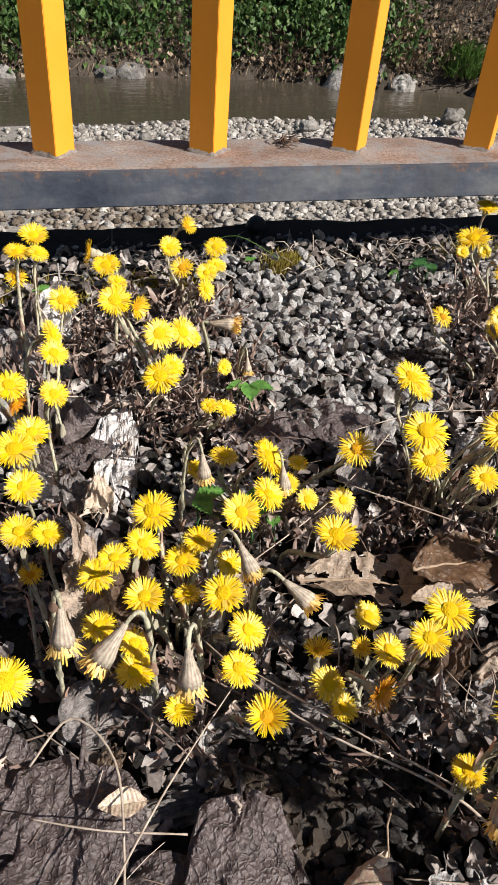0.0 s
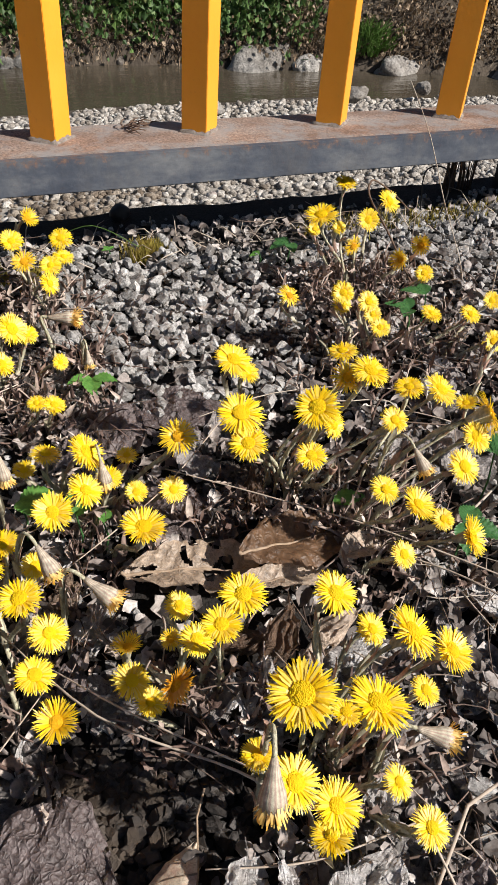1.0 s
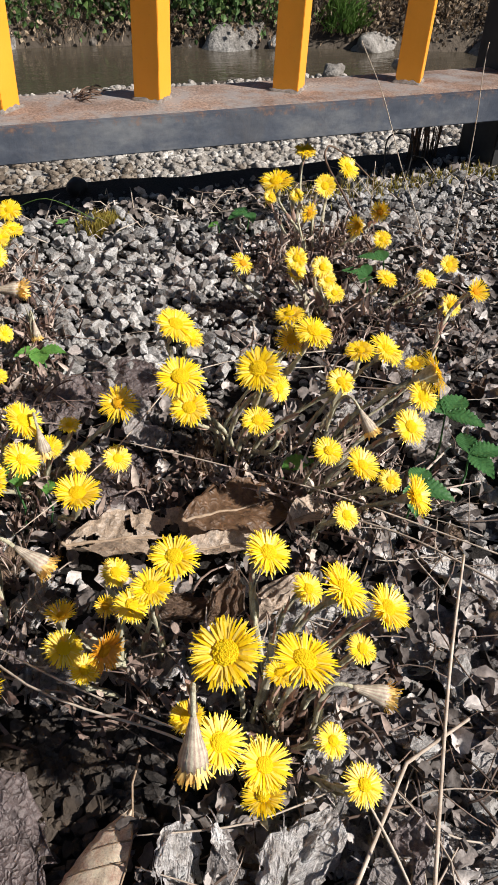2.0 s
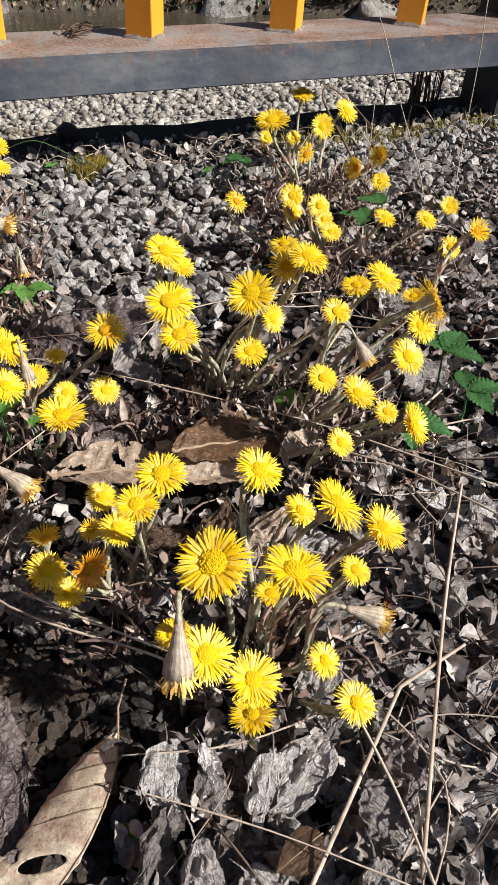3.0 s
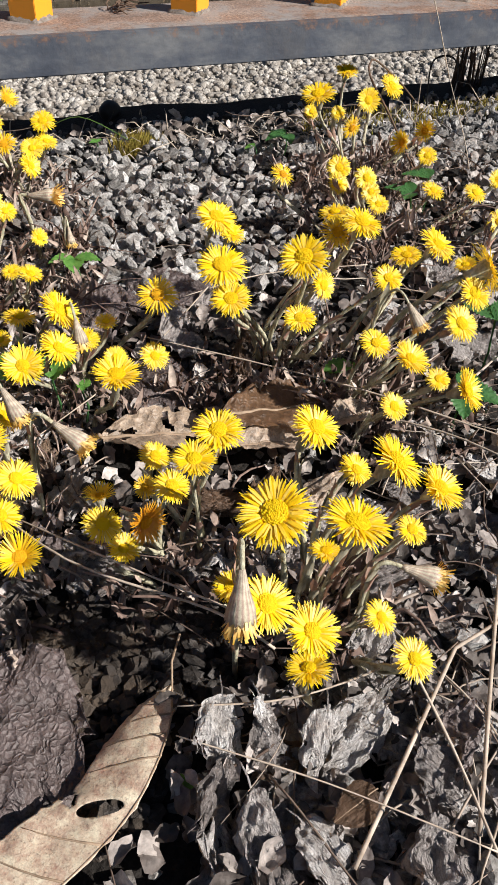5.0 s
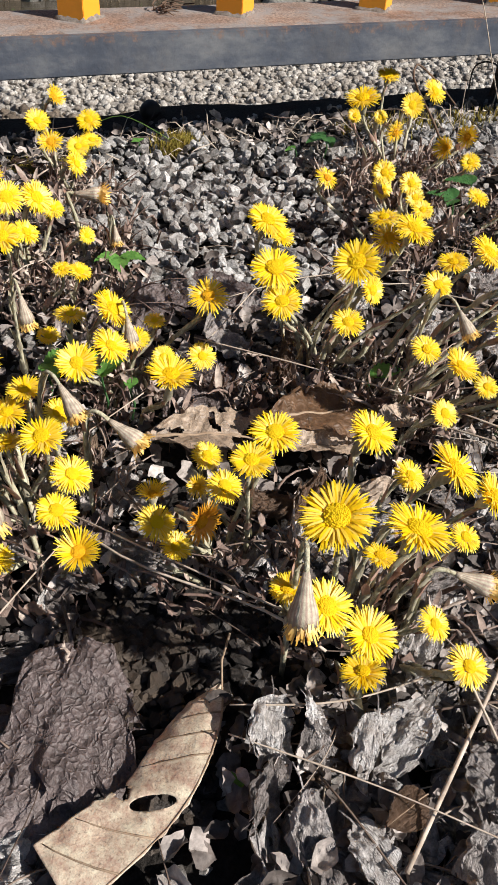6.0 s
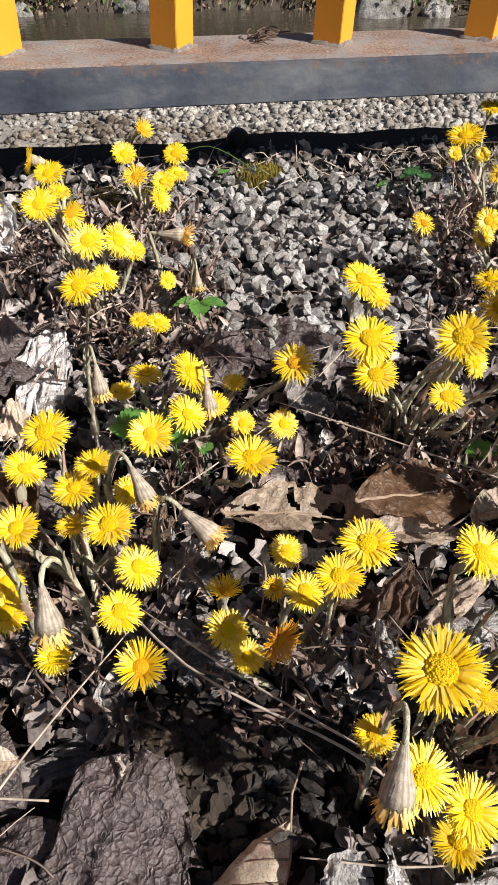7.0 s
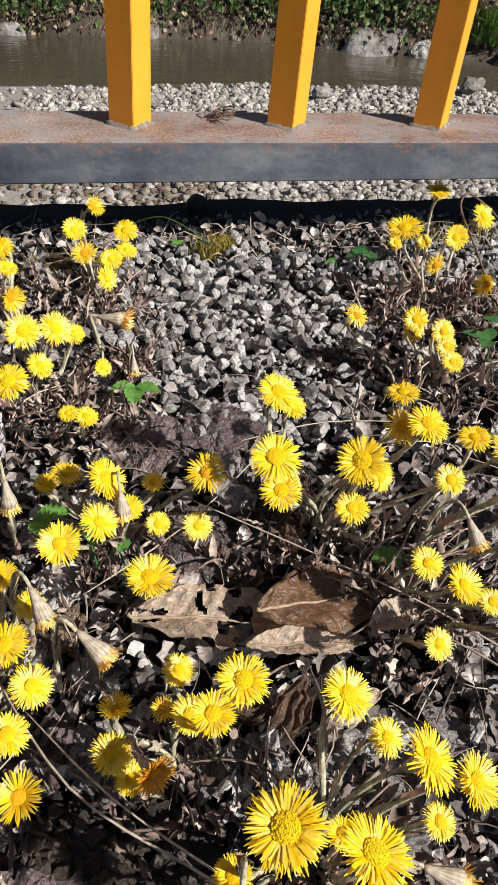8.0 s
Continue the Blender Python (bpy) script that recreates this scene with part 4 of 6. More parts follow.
# the folded leaves below the middle flowers
set_leaf(0.222, 0.190, 0.014, 0.088, -76, 4, 20, M_SHADED_BROWN, "broad brown dead leaf lying among the stems", 4, 0.42, 0.2)
set_leaf(0.206, 0.168, 0.013, 0.074, -80, 3, 26, M_STRAW, "folded straw-brown dead leaf showing its veins", 5, 0.24, 0.5, veins=13)
set_leaf(0.166, 0.188, 0.012, 0.088, -92, 4, 14, M_STRAW, "torn straw-coloured dead leaf with holes below flowers", 6, 0.40, 0.3, 0.30)
set_leaf(0.250, 0.175, 0.014, 0.034, -72, 4, 14, M_STRAW, "pale crumpled dead leaf below the flowers", 9, 0.5, 0.5)
set_leaf(0.190, 0.140, 0.008, 0.036, 150, 10, 12, M_BROWN, "torn brown dead leaf in the shade", 12)
set_leaf(0.216, 0.136, 0.008, 0.032, 110, 8, 15, M_STRAW, "torn brown dead leaf beside a flower stem", 15)
set_leaf(0.170, 0.146, 0.006, 0.030, 70, 8, 15, M_BROWN, "torn brown dead leaf in the shade", 16)
# the bleached leaves and the dark ones round them
set_leaf(0.042, 0.328, 0.010, 0.078, 172, 6, 4, M_WHITE, "bleached white crinkled dead leaf", 18, flat=True, broad=0.5)
set_leaf(-0.004, 0.297, 0.009, 0.046, 60, 8, 4, M_WHITE, "bleached white crinkled dead leaf", 19, flat=True, broad=0.8)
set_leaf(0.016, 0.352, 0.018, 0.058, 200, 14, 6, M_DARKLEAF, "curled dark brown dead leaf beside a bleached one", 20)
set_leaf(0.012, 0.318, 0.020, 0.062, 80, 10, 8, M_DARKLEAF, "curled dark brown dead leaf beside a bleached one", 28)
set_leaf(0.012, 0.288, 0.012, 0.034, 190, 10, 8, M_LITTER, "grey folded dead leaf beside a bleached one", 30)
set_leaf(0.026, 0.274, 0.018, 0.026, 170, 16, 4, M_TAN, "pale tan curled leaf scrap", 31)
set_leaf(0.010, 0.486, 0.030, 0.050, 175, 58, 6, M_WHITE, "bleached woolly leaf standing below a flower clump", 39)
set_leaf(-0.012, 0.478, 0.026, 0.046, 160, 55, 0, M_DARKLEAF, "dark limp leaf hanging below a flower clump", 40)
# the large sodden leaves flat on the soil
set_leaf(0.068, 0.066, 0.002, 0.066, 175, 6, 6, M_DARKLEAF, "large dark wrinkled dead leaf flat on the soil", 22, flat=True)
set_leaf(0.052, 0.044, -0.003, 0.052, 140, 4, 4, M_DARKLEAF, "large dark wrinkled dead leaf flat on the soil", 32, flat=True)
set_leaf(-0.002, 0.088, 0.000, 0.080, 165, 5, 5, M_DARKLEAF, "large dark wrinkled dead leaf flat on the soil", 23, flat=True)
set_leaf(0.030, 0.058, -0.004, 0.062, 120, 4, 5, M_DARKLEAF, "large dark wrinkled dead leaf flat on the soil", 24, flat=True)
set_leaf(-0.030, 0.120, 0.000, 0.060, 200, 5, 5, M_DARKLEAF, "large dark wrinkled dead leaf flat on the soil", 33, flat=True)
set_leaf(0.023, 0.100, 0.008, 0.020, 90, 10, 10, M_TAN, "small pale curled leaf among the stalks", 34, 0.55, 0.5)
# withered leaves hanging among the flowers
lying_leaf(0.016, 0.186, 0.034, 0.080, 0.022, 6, 52, 0, M_STRAW, "withered pale brown leaf hanging among flowers", 25, 0.9, 0.12)
lying_leaf(0.032, 0.194, 0.028, 0.066, 0.024, -16, 50, 20, M_BROWN, "withered brown leaf hanging among flowers", 26, 0.9, 0.14)
set_leaf(0.088, 0.146, 0.008, 0.030, 160, 10, 0, M_DARKLEAF, "dark dead leaf in the shade of flowers", 27)
set_leaf(0.135, 0.322, 0.010, 0.080, 150, 0, 2, M_DARKLEAF, "wrinkled dark dead leaf flat beside gravel", 35, flat=True)
set_leaf(0.195, 0.330, 0.008, 0.066, 210, 0, 4, M_DARKLEAF, "wrinkled dark dead leaf flat beside gravel", 36, flat=True)
set_leaf(0.161, 0.240, 0.006, 0.060, 190, 3, 4, M_DARKLEAF, "wrinkled dark dead leaf flat between clumps", 37, flat=True)
set_leaf(0.210, 0.234, 0.016, 0.030, 180, 50, 0, M_BROWN, "curled dark brown dead leaf below flowers", 38)
# limp leaves hanging over the stones in front
set_leaf(0.133, 0.036, 0.014, 0.025, 170, 30, 20, M_LITTER, "drooping pleated grey dead leaf", 41)
set_leaf(0.149, 0.028, 0.014, 0.028, 190, 28, 18, M_LITTER, "drooping pleated grey dead leaf", 42)
set_leaf(0.148, 0.035, 0.019, 0.013, 200, 20, 22, M_WHITE, "small bleached white leaf scrap", 29)
set_leaf(0.167, 0.022, 0.012, 0.027, 165, 24, 26, M_LITTER, "drooping pleated grey dead leaf", 43)
set_leaf(0.136, 0.002, 0.010, 0.030, 185, 20, 20, M_LITTER, "broad grey pleated dead leaf over the stones", 44)
set_leaf(0.126, 0.018, 0.010, 0.027, 150, 22, 20, M_LITTER, "limp grey-brown dead leaf hanging in folds", 45)
set_leaf(0.154, -0.010, 0.008, 0.026, 215, 16, 22, M_LITTER, "crumpled grey-brown dead leaf over the stones", 46)
set_leaf(0.167, -0.001, 0.012, 0.024, 110, 16, 32, M_BROWN, "small rusty brown ribbed leaf", 47, 0.55, 0.3, veins=9)
set_leaf(0.216, 0.009, 0.014, 0.030, 160, 18, 22, M_DARKLEAF, "curled dark dead leaf beside dry stalks", 48)
set_leaf(0.182, 0.024, 0.010, 0.030, 120, 16, 22, M_LITTER, "drooping pleated grey dead leaf", 49)
set_leaf(0.203, 0.056, 0.010, 0.032, 150, 18, 24, M_LITTER, "limp grey dead leaf below the flowers", 50)
set_leaf(0.222, 0.078, 0.010, 0.030, 100, 14, 24, M_LITTER, "limp grey dead leaf below the flowers", 52)
set_leaf(0.201, 0.000, 0.008, 0.028, 220, 16, 22, M_LITTER, "limp grey dead leaf beside dry stalks", 53)
set_leaf(0.186, -0.026, 0.006, 0.036, 170, 14, 22, M_LITTER, "limp grey dead leaf beside dry stalks", 54)

# ---- stalks and twigs ----


def twig(points, r0, r1, mat, label, name="dry_stalk", kinked=False):
    pts = [Vector(p) for p in points]
    fine = []
    for i in range(len(pts) - 1):
        p0, p1, p2, p3 = pts[max(i - 1, 0)], pts[i], pts[i + 1], pts[min(i + 2, len(pts) - 1)]
        for k in range(5):
            t = k / 5
            fine.append(0.5 * (2 * p1 + (p2 - p0) * t + (2 * p0 - 5 * p1 + 4 * p2 - p3) * t * t + (3 * p1 - p0 - 3 * p2 + p3) * t ** 3))
    fine.append(pts[-1])
    if kinked:
        fine = [a.lerp(b, k / 6) for a, b in zip(pts, pts[1:]) for k in range(6)] + [pts[-1]]
    n = len(fine)
    vs, fs = tube(fine, [0.6 * r0 + 0.6 * (r1 - r0) * i / (n - 1) + 0.00012 * noise.noise(Vector((i * 1.7, r0 * 900, 0))) for i in range(n)], 7)
    return tagged(new(name, raw_mesh(name, vs, fs, mat, True)), label, "stalk", "dry stalks")


PALE = "thin pale dry grass stalk lying across the litter"
twig(((0.083, 0.198, 0.016), (0.150, 0.232, 0.030), (0.201, 0.270, 0.045)), 0.0005, 0.0006, M_DRY, PALE)
twig(((0.160, 0.250, 0.032), (0.215, 0.205, 0.032), (0.262, 0.166, 0.030), (0.320, 0.100, 0.030)), 0.0006, 0.0008, M_DRY, PALE)
twig(((0.060, 0.175, 0.020), (0.095, 0.108, 0.036), (0.141, 0.070, 0.034), (0.160, 0.055, 0.022)), 0.0007, 0.0010, M_DRY, "forked pale brown dry stalk")
twig(((0.075, 0.150, 0.024), (0.110, 0.100, 0.040), (0.150, 0.066, 0.034)), 0.0005, 0.0008, M_DRY, PALE)
twig(((0.291, 0.102, 0.042), (0.255, 0.055, 0.026), (0.200, -0.022, 0.012)), 0.0010, 0.0014, M_DRY, "straight pale dry stalk standing aslant")
twig(((0.2565, 0.041, 0.022), (0.2400, 0.0378, 0.0215), (0.2235, 0.0345, 0.021), (0.191, 0.0085, 0.016), (0.1585, -0.0175, 0.012)), 0.0011, 0.0014, M_DRY, "kinked pale dry stalk", kinked=True)
twig(((0.121, 0.047, 0.018), (0.160, 0.036, 0.020), (0.203, 0.034, 0.026)), 0.0005, 0.0007, M_DRY, PALE)
twig(((0.118, 0.038, 0.016), (0.160, 0.006, 0.018), (0.200, -0.030, 0.020)), 0.0005, 0.0005, M_DRY, PALE)
twig(((0.010, 0.055, 0.022), (0.040, 0.094, 0.024), (0.077, 0.136, 0.022)), 0.0009, 0.0005, M_DRY, "straight pale dry stalk")
twig(((-0.012, 0.120, 0.014), (0.006, 0.132, 0.024), (0.022, 0.110, 0.024), (0.022, 0.075, 0.016), (0.018, 0.050, 0.014)), 0.0010, 0.0008, M_DRY, "kinked brown dry stem")
twig(((-0.012, 0.098, 0.016), (0.015, 0.086, 0.020), (0.046, 0.078, 0.020)), 0.0005, 0.0007, M_DRY, PALE)
twig(((0.259, 0.164, 0.020), (0.285, 0.130, 0.026), (0.310, 0.080, 0.030)), 0.0008, 0.0010, M_DRY, PALE)
twig(((0.205, 0.052, 0.020), (0.222, 0.000, 0.016), (0.190, -0.035, 0.015)), 0.0006, 0.0006, M_DRY, PALE)
twig(((0.196, 0.026, 0.040), (0.203, 0.000, 0.020), (0.200, -0.040, 0.014)), 0.0008, 0.0009, M_DRY, "brown dry stem below a flower")
twig(((0.449, 0.474, 0.0), (0.453, 0.480, 0.023), (0.456, 0.489, 0.081)), 0.0008, 0.0005, M_DRY, "pale upright grass stalk")
twig(((0.503, 0.455, 0.0), (0.489, 0.455, 0.034), (0.460, 0.455, 0.088), (0.434, 0.455, 0.142), (0.408, 0.455, 0.183)), 0.0008, 0.0005, M_DRY, "tall thin dry grass stalk with a frayed tip")
twig(((0.507, 0.420, 0.0), (0.5025, 0.420, 0.062), (0.4995, 0.420, 0.123), (0.495, 0.420, 0.169), (0.495, 0.42, 0.185)), 0.0008, 0.0005, M_DRY, "tall thin dry grass stalk")
twig(((0.447, 0.435, 0.0), (0.437, 0.452, 0.022), (0.425, 0.478, 0.054), (0.4135, 0.500, 0.080), (0.418, 0.510, 0.089), (0.436, 0.530, 0.082), (0.470, 0.550, 0.060), (0.497, 0.560, 0.038)), 0.0017, 0.0012, M_REED, "dark brown wiry stem bent over", "wiry_stem")
twig(((0.568, 0.645, 0.000), (0.564, 0.645, 0.040), (0.570, 0.640, 0.052), (0.584, 0.632, 0.050), (0.590, 0.630, 0.030), (0.586, 0.630, 0.0)), 0.0016, 0.0014, M_DARK, "dark looped wire beside the railing", "wire_loop")
twig(((0.200, 0.318, 0.012), (0.260, 0.330, 0.012), (0.330, 0.318, 0.014)), 0.0005, 0.0007, M_DRY, PALE)
twig(((0.150, 0.640, 0.012), (0.185, 0.618, 0.030), (0.225, 0.600, 0.012)), 0.0005, 0.0007, M_GRASS, "green-yellow grass stalk at the verge", "grass_stalk")

def twig_material():
    k = Mat("twig_litter", 0.8, spec=0.3)
    k.colour(k.ramp(k.random(True), (0.0, (0.05, 0.032, 0.024)), (0.6, (0.19, 0.14, 0.11)), (1.0, (0.52, 0.45, 0.37))))
    return k.bump(k.noise(500, 4), 0.5, 0.0008).m


M_TWIGS = twig_material()
loose = Heap()
twig_rng = random.Random(64)
for k in range(740):
    x, y = (twig_rng.uniform(-0.1, 0.62), twig_rng.uniform(-0.06, 0.64)) if k < 560 else (twig_rng.uniform(0.14, 0.33), twig_rng.uniform(-0.05, 0.14))
    if (in_patch(x, y) < 1.0 and twig_rng.random() < 0.9) or math.hypot(x - 0.095, y - 0.035) < 0.045 or (bare(x, y) and twig_rng.random() < 0.8):
        continue
    a, ln = twig_rng.uniform(0, 6.28), twig_rng.uniform(0.012, 0.055)
    z = hill(x, y) + twig_rng.uniform(0.003, 0.016)
    d = Vector((math.cos(a), math.sin(a), twig_rng.uniform(-0.12, 0.2))) * ln
    p = Vector((x, y, z))
    bend = Vector((twig_rng.gauss(0, 1), twig_rng.gauss(0, 1), 0.5)) * ln * 0.12
    r = twig_rng.uniform(0.0002, 0.0006)
    loose.add(*tube(bezier(p, p + d * 0.33 + bend, p + d * 0.66 + bend * twig_rng.uniform(-1, 1), p + d, 6), [r, r, r, r, r * 0.9, r * 0.8, r * 0.6], 4))
tagged(new("twig_litter", loose.mesh("twig_litter", M_TWIGS, True)), "short dry stalks and twigs strewn over litter", "twigs", kind="stuff")

# ---- coltsfoot flowers ----
# Each head: place, width in millimetres, the way it faces (azimuth, elevation) and its state:
# y fresh, o ageing, w wilted, n nodding and closed, b bud.
CLUMPS = []
BACK = (
    (0.445, 0.606, 0.056, 21.0, -90, 75, "y"), (0.358, 0.481, 0.077, 25.5, -143, 74, "y"), (0.359, 0.493, 0.059, 11.3, -101, 40, "y"), (0.394, 0.513, 0.049, 11.8, -98, 41, "y"),
    (0.380, 0.458, 0.055, 16.4, -76, -5, "o"), (0.402, 0.477, 0.069, 17.9, -93, 28, "y"), (0.458, 0.537, 0.060, 22.1, -60, 43, "y"), (0.415, 0.437, 0.048, 16.6, -160, 10, "o"),
    (0.460, 0.476, 0.040, 18.0, -150, 20, "o"), (0.430, 0.420, 0.042, 14.4, -112, 49, "y"),
)
CLUMPS.append(((0.395, 0.49), BACK))
SIDE = (
    (0.297, 0.398, 0.050, 16.6, -63, 51, "o"), (0.327, 0.370, 0.062, 15.3, -101, 36, "y"), (0.336, 0.385, 0.044, 14.3, -82, 42, "y"), (0.346, 0.364, 0.055, 15.4, -88, 42, "y"),
    (0.348, 0.359, 0.047, 13.1, -93, 36, "y"), (0.345, 0.341, 0.046, 13.6, -94, 54, "y"), (0.390, 0.345, 0.049, 15.0, -63, 66, "y"), (0.428, 0.347, 0.042, 15.6, -70, 61, "y"),
    (0.454, 0.358, 0.044, 13.7, -102, 48, "y"), (0.439, 0.327, 0.027, 15.5, -99, 35, "y"),
)
CLUMPS.append(((0.365, 0.375), SIDE))
TALL = (
    (0.205, 0.265, 0.089, 19.7, -59, 62, "y"), (0.214, 0.267, 0.078, 13.9, -51, 64, "y"), (0.274, 0.267, 0.082, 16.3, 175, 82, "y"), (0.258, 0.230, 0.089, 16.2, -99, 53, "o"),
    (0.266, 0.221, 0.098, 18.9, -57, 72, "y"), (0.193, 0.219, 0.087, 21.7, -95, 66, "y"), (0.195, 0.212, 0.072, 17.6, -111, 63, "y"), (0.229, 0.206, 0.092, 20.8, -130, 56, "y"),
    (0.249, 0.221, 0.065, 13.8, -61, 30, "y"), (0.234, 0.215, 0.052, 15.6, -95, 66, "y"), (0.279, 0.209, 0.071, 14.1, -91, 56, "y"), (0.248, 0.214, 0.041, 4.8, 0, 80, "b"),
)
CLUMPS.append(((0.228, 0.252), TALL))
LEANING = (
    (0.319, 0.257, 0.054, 16.9, -136, 80, "y"), (0.305, 0.209, 0.086, 18.3, -48, 57, "y"), (0.330, 0.216, 0.067, 11.0, -177, 74, "y"), (0.325, 0.190, 0.079, 23.9, -10, 19, "o"),
    (0.314, 0.183, 0.071, 16.4, -72, 49, "y"), (0.301, 0.171, 0.063, 17.5, -69, 51, "y"), (0.251, 0.166, 0.065, 14.1, -77, 63, "y"), (0.265, 0.156, 0.060, 16.9, -46, 60, "y"),
    (0.284, 0.157, 0.043, 11.3, -89, 61, "y"), (0.283, 0.133, 0.054, 18.5, -43, 36, "y"), (0.245, 0.133, 0.054, 12.1, -69, 54, "y"), (0.280, 0.176, 0.062, 10.5, -60, -50, "n"),
)
CLUMPS.append(((0.258, 0.222), LEANING))
FRONT = (
    (0.192, 0.103, 0.081, 16.8, -50, 63, "y"), (0.207, 0.095, 0.062, 12.7, -51, 59, "y"), (0.211, 0.076, 0.083, 19.2, -22, 52, "y"), (0.231, 0.074, 0.065, 16.8, -40, 56, "y"),
    (0.159, 0.062, 0.089, 21.3, -133, 69, "y"), (0.183, 0.052, 0.087, 20.1, 6, 72, "y"), (0.185, 0.071, 0.050, 11.6, 27, 76, "y"), (0.218, 0.068, 0.053, 11.5, -49, 65, "y"),
    (0.146, 0.064, 0.054, 11.5, -126, 86, "y"), (0.151, 0.044, 0.069, 16.5, -55, 61, "y"), (0.164, 0.037, 0.058, 16.4, -56, 65, "y"), (0.164, 0.036, 0.038, 13.8, 93, 78, "y"),
    (0.194, 0.043, 0.043, 11.6, -52, 59, "y"), (0.197, 0.025, 0.043, 13.7, -59, 64, "y"), (0.140, 0.038, 0.073, 13.5, -110, -60, "n"), (0.221, 0.052, 0.042, 12.0, -25, -20, "n"),
)
CLUMPS.append(((0.182, 0.085), FRONT))
LEFT_BACK = (
    (0.039, 0.507, 0.067, 19.3, 178, 13, "y"), (0.051, 0.497, 0.061, 20.1, -102, 66, "y"), (0.058, 0.475, 0.057, 14.5, -39, 68, "y"), (0.050, 0.390, 0.084, 19.8, -90, 53, "y"),
    (0.066, 0.407, 0.069, 15.6, -50, 9, "o"), (0.075, 0.361, 0.073, 18.6, -76, 43, "y"), (0.093, 0.375, 0.065, 18.6, -56, 35, "y"), (0.102, 0.398, 0.047, 13.6, -76, 58, "y"),
    (0.083, 0.353, 0.054, 14.9, -41, 49, "y"), (0.069, 0.313, 0.072, 19.4, -107, 64, "y"), (0.119, 0.364, 0.042, 10.2, -63, 30, "y"), (0.139, 0.376, 0.029, 8.6, -90, -70, "n"),
    (0.098, 0.309, 0.051, 10.1, -105, 72, "y"), (0.108, 0.307, 0.049, 12.5, -45, 67, "y"), (0.136, 0.411, 0.047, 15.8, -20, 0, "n"),
)
CLUMPS.append(((0.075, 0.40), LEFT_BACK))
LEFT_EDGE = (
    (0.106, 0.526, 0.061, 17.0, -74, 49, "y"), (0.112, 0.502, 0.053, 17.7, -99, 56, "o"), (0.122, 0.537, 0.074, 14.5, -45, 33, "o"), (0.145, 0.527, 0.059, 17.3, -103, 55, "y"),
    (0.145, 0.520, 0.046, 15.3, -57, 66, "y"), (0.132, 0.499, 0.049, 15.8, -93, 56, "y"), (0.128, 0.475, 0.045, 16.3, -46, 25, "y"),
)
CLUMPS.append(((0.12, 0.53), LEFT_EDGE))
LEFT_FRONT = (
    (0.051, 0.210, 0.063, 18.9, -111, 65, "y"), (0.044, 0.187, 0.065, 15.0, -25, 67, "y"), (0.041, 0.159, 0.062, 15.4, -89, 76, "y"), (0.061, 0.184, 0.054, 15.5, -98, 79, "y"),
    (0.070, 0.188, 0.062, 14.1, -111, 87, "y"), (0.060, 0.162, 0.056, 11.3, 81, 85, "y"), (0.074, 0.153, 0.064, 16.8, -111, 79, "y"), (0.082, 0.176, 0.056, 11.3, -82, 56, "y"),
    (0.089, 0.163, 0.063, 11.5, -60, -50, "n"), (0.083, 0.142, 0.051, 15.3, -53, 58, "y"), (0.075, 0.124, 0.051, 14.4, -44, 70, "y"), (0.080, 0.100, 0.053, 15.0, -91, 71, "o"),
    (0.036, 0.142, 0.038, 11.3, -81, 64, "y"), (0.050, 0.121, 0.034, 11.8, -45, 73, "y"), (0.053, 0.114, 0.061, 13.5, -90, -72, "n"),
)
CLUMPS.append(((0.062, 0.185), LEFT_FRONT))
MIDDLE = (
    (0.097, 0.259, 0.052, 15.2, 4, 80, "y"), (0.084, 0.278, 0.028, 11.8, -80, 76, "y"), (0.117, 0.239, 0.064, 19.1, -26, 47, "y"), (0.112, 0.219, 0.056, 16.8, -40, 52, "y"),
    (0.126, 0.234, 0.048, 12.6, -89, 67, "y"), (0.094, 0.205, 0.059, 17.5, -89, 57, "y"), (0.140, 0.235, 0.033, 11.5, -82, 51, "y"), (0.160, 0.232, 0.032, 14.0, -72, 50, "y"),
    (0.131, 0.173, 0.069, 18.6, -37, 81, "y"), (0.140, 0.257, 0.042, 11.1, -72, 82, "y"), (0.123, 0.228, 0.050, 10.5, -80, -70, "n"), (0.076, 0.210, 0.080, 10.0, -80, -75, "n"),
    (0.111, 0.146, 0.057, 12.5, -40, -30, "n"), (0.164, 0.234, 0.067, 18.5, -100, 57, "o"),
)
CLUMPS.append(((0.117, 0.26), MIDDLE))
CENTRE = (
    (0.139, 0.143, 0.046, 12.3, -59, 64, "y"), (0.146, 0.107, 0.075, 14.4, -89, 80, "y"), (0.158, 0.116, 0.078, 17.1, -100, 75, "y"), (0.141, 0.123, 0.047, 13.9, -57, 67, "y"),
    (0.113, 0.134, 0.039, 11.9, 71, 81, "o"), (0.131, 0.129, 0.043, 8.9, -102, 45, "o"), (0.111, 0.114, 0.044, 14.2, -58, 64, "y"), (0.117, 0.109, 0.033, 11.9, -43, 67, "y"),
    (0.125, 0.098, 0.057, 15.0, -60, 14, "w"),
)
CLUMPS.append(((0.143, 0.135), CENTRE))
CORNER = (
    (0.034, 0.138, 0.041, 15.1, -80, 81, "y"), (0.035, 0.149, 0.045, 12.2, -49, 69, "y"), (0.009, 0.290, 0.081, 14.6, -54, 55, "y"), (0.030, 0.163, 0.084, 12.1, -83, 75, "y"),
    (0.021, 0.160, 0.046, 13.6, -76, 77, "y"), (0.008, 0.132, 0.074, 13.5, -100, -75, "n"), (0.020, 0.128, 0.065, 14.5, -150, -40, "n"),
)
CLUMPS.append(((0.012, 0.3), CORNER))
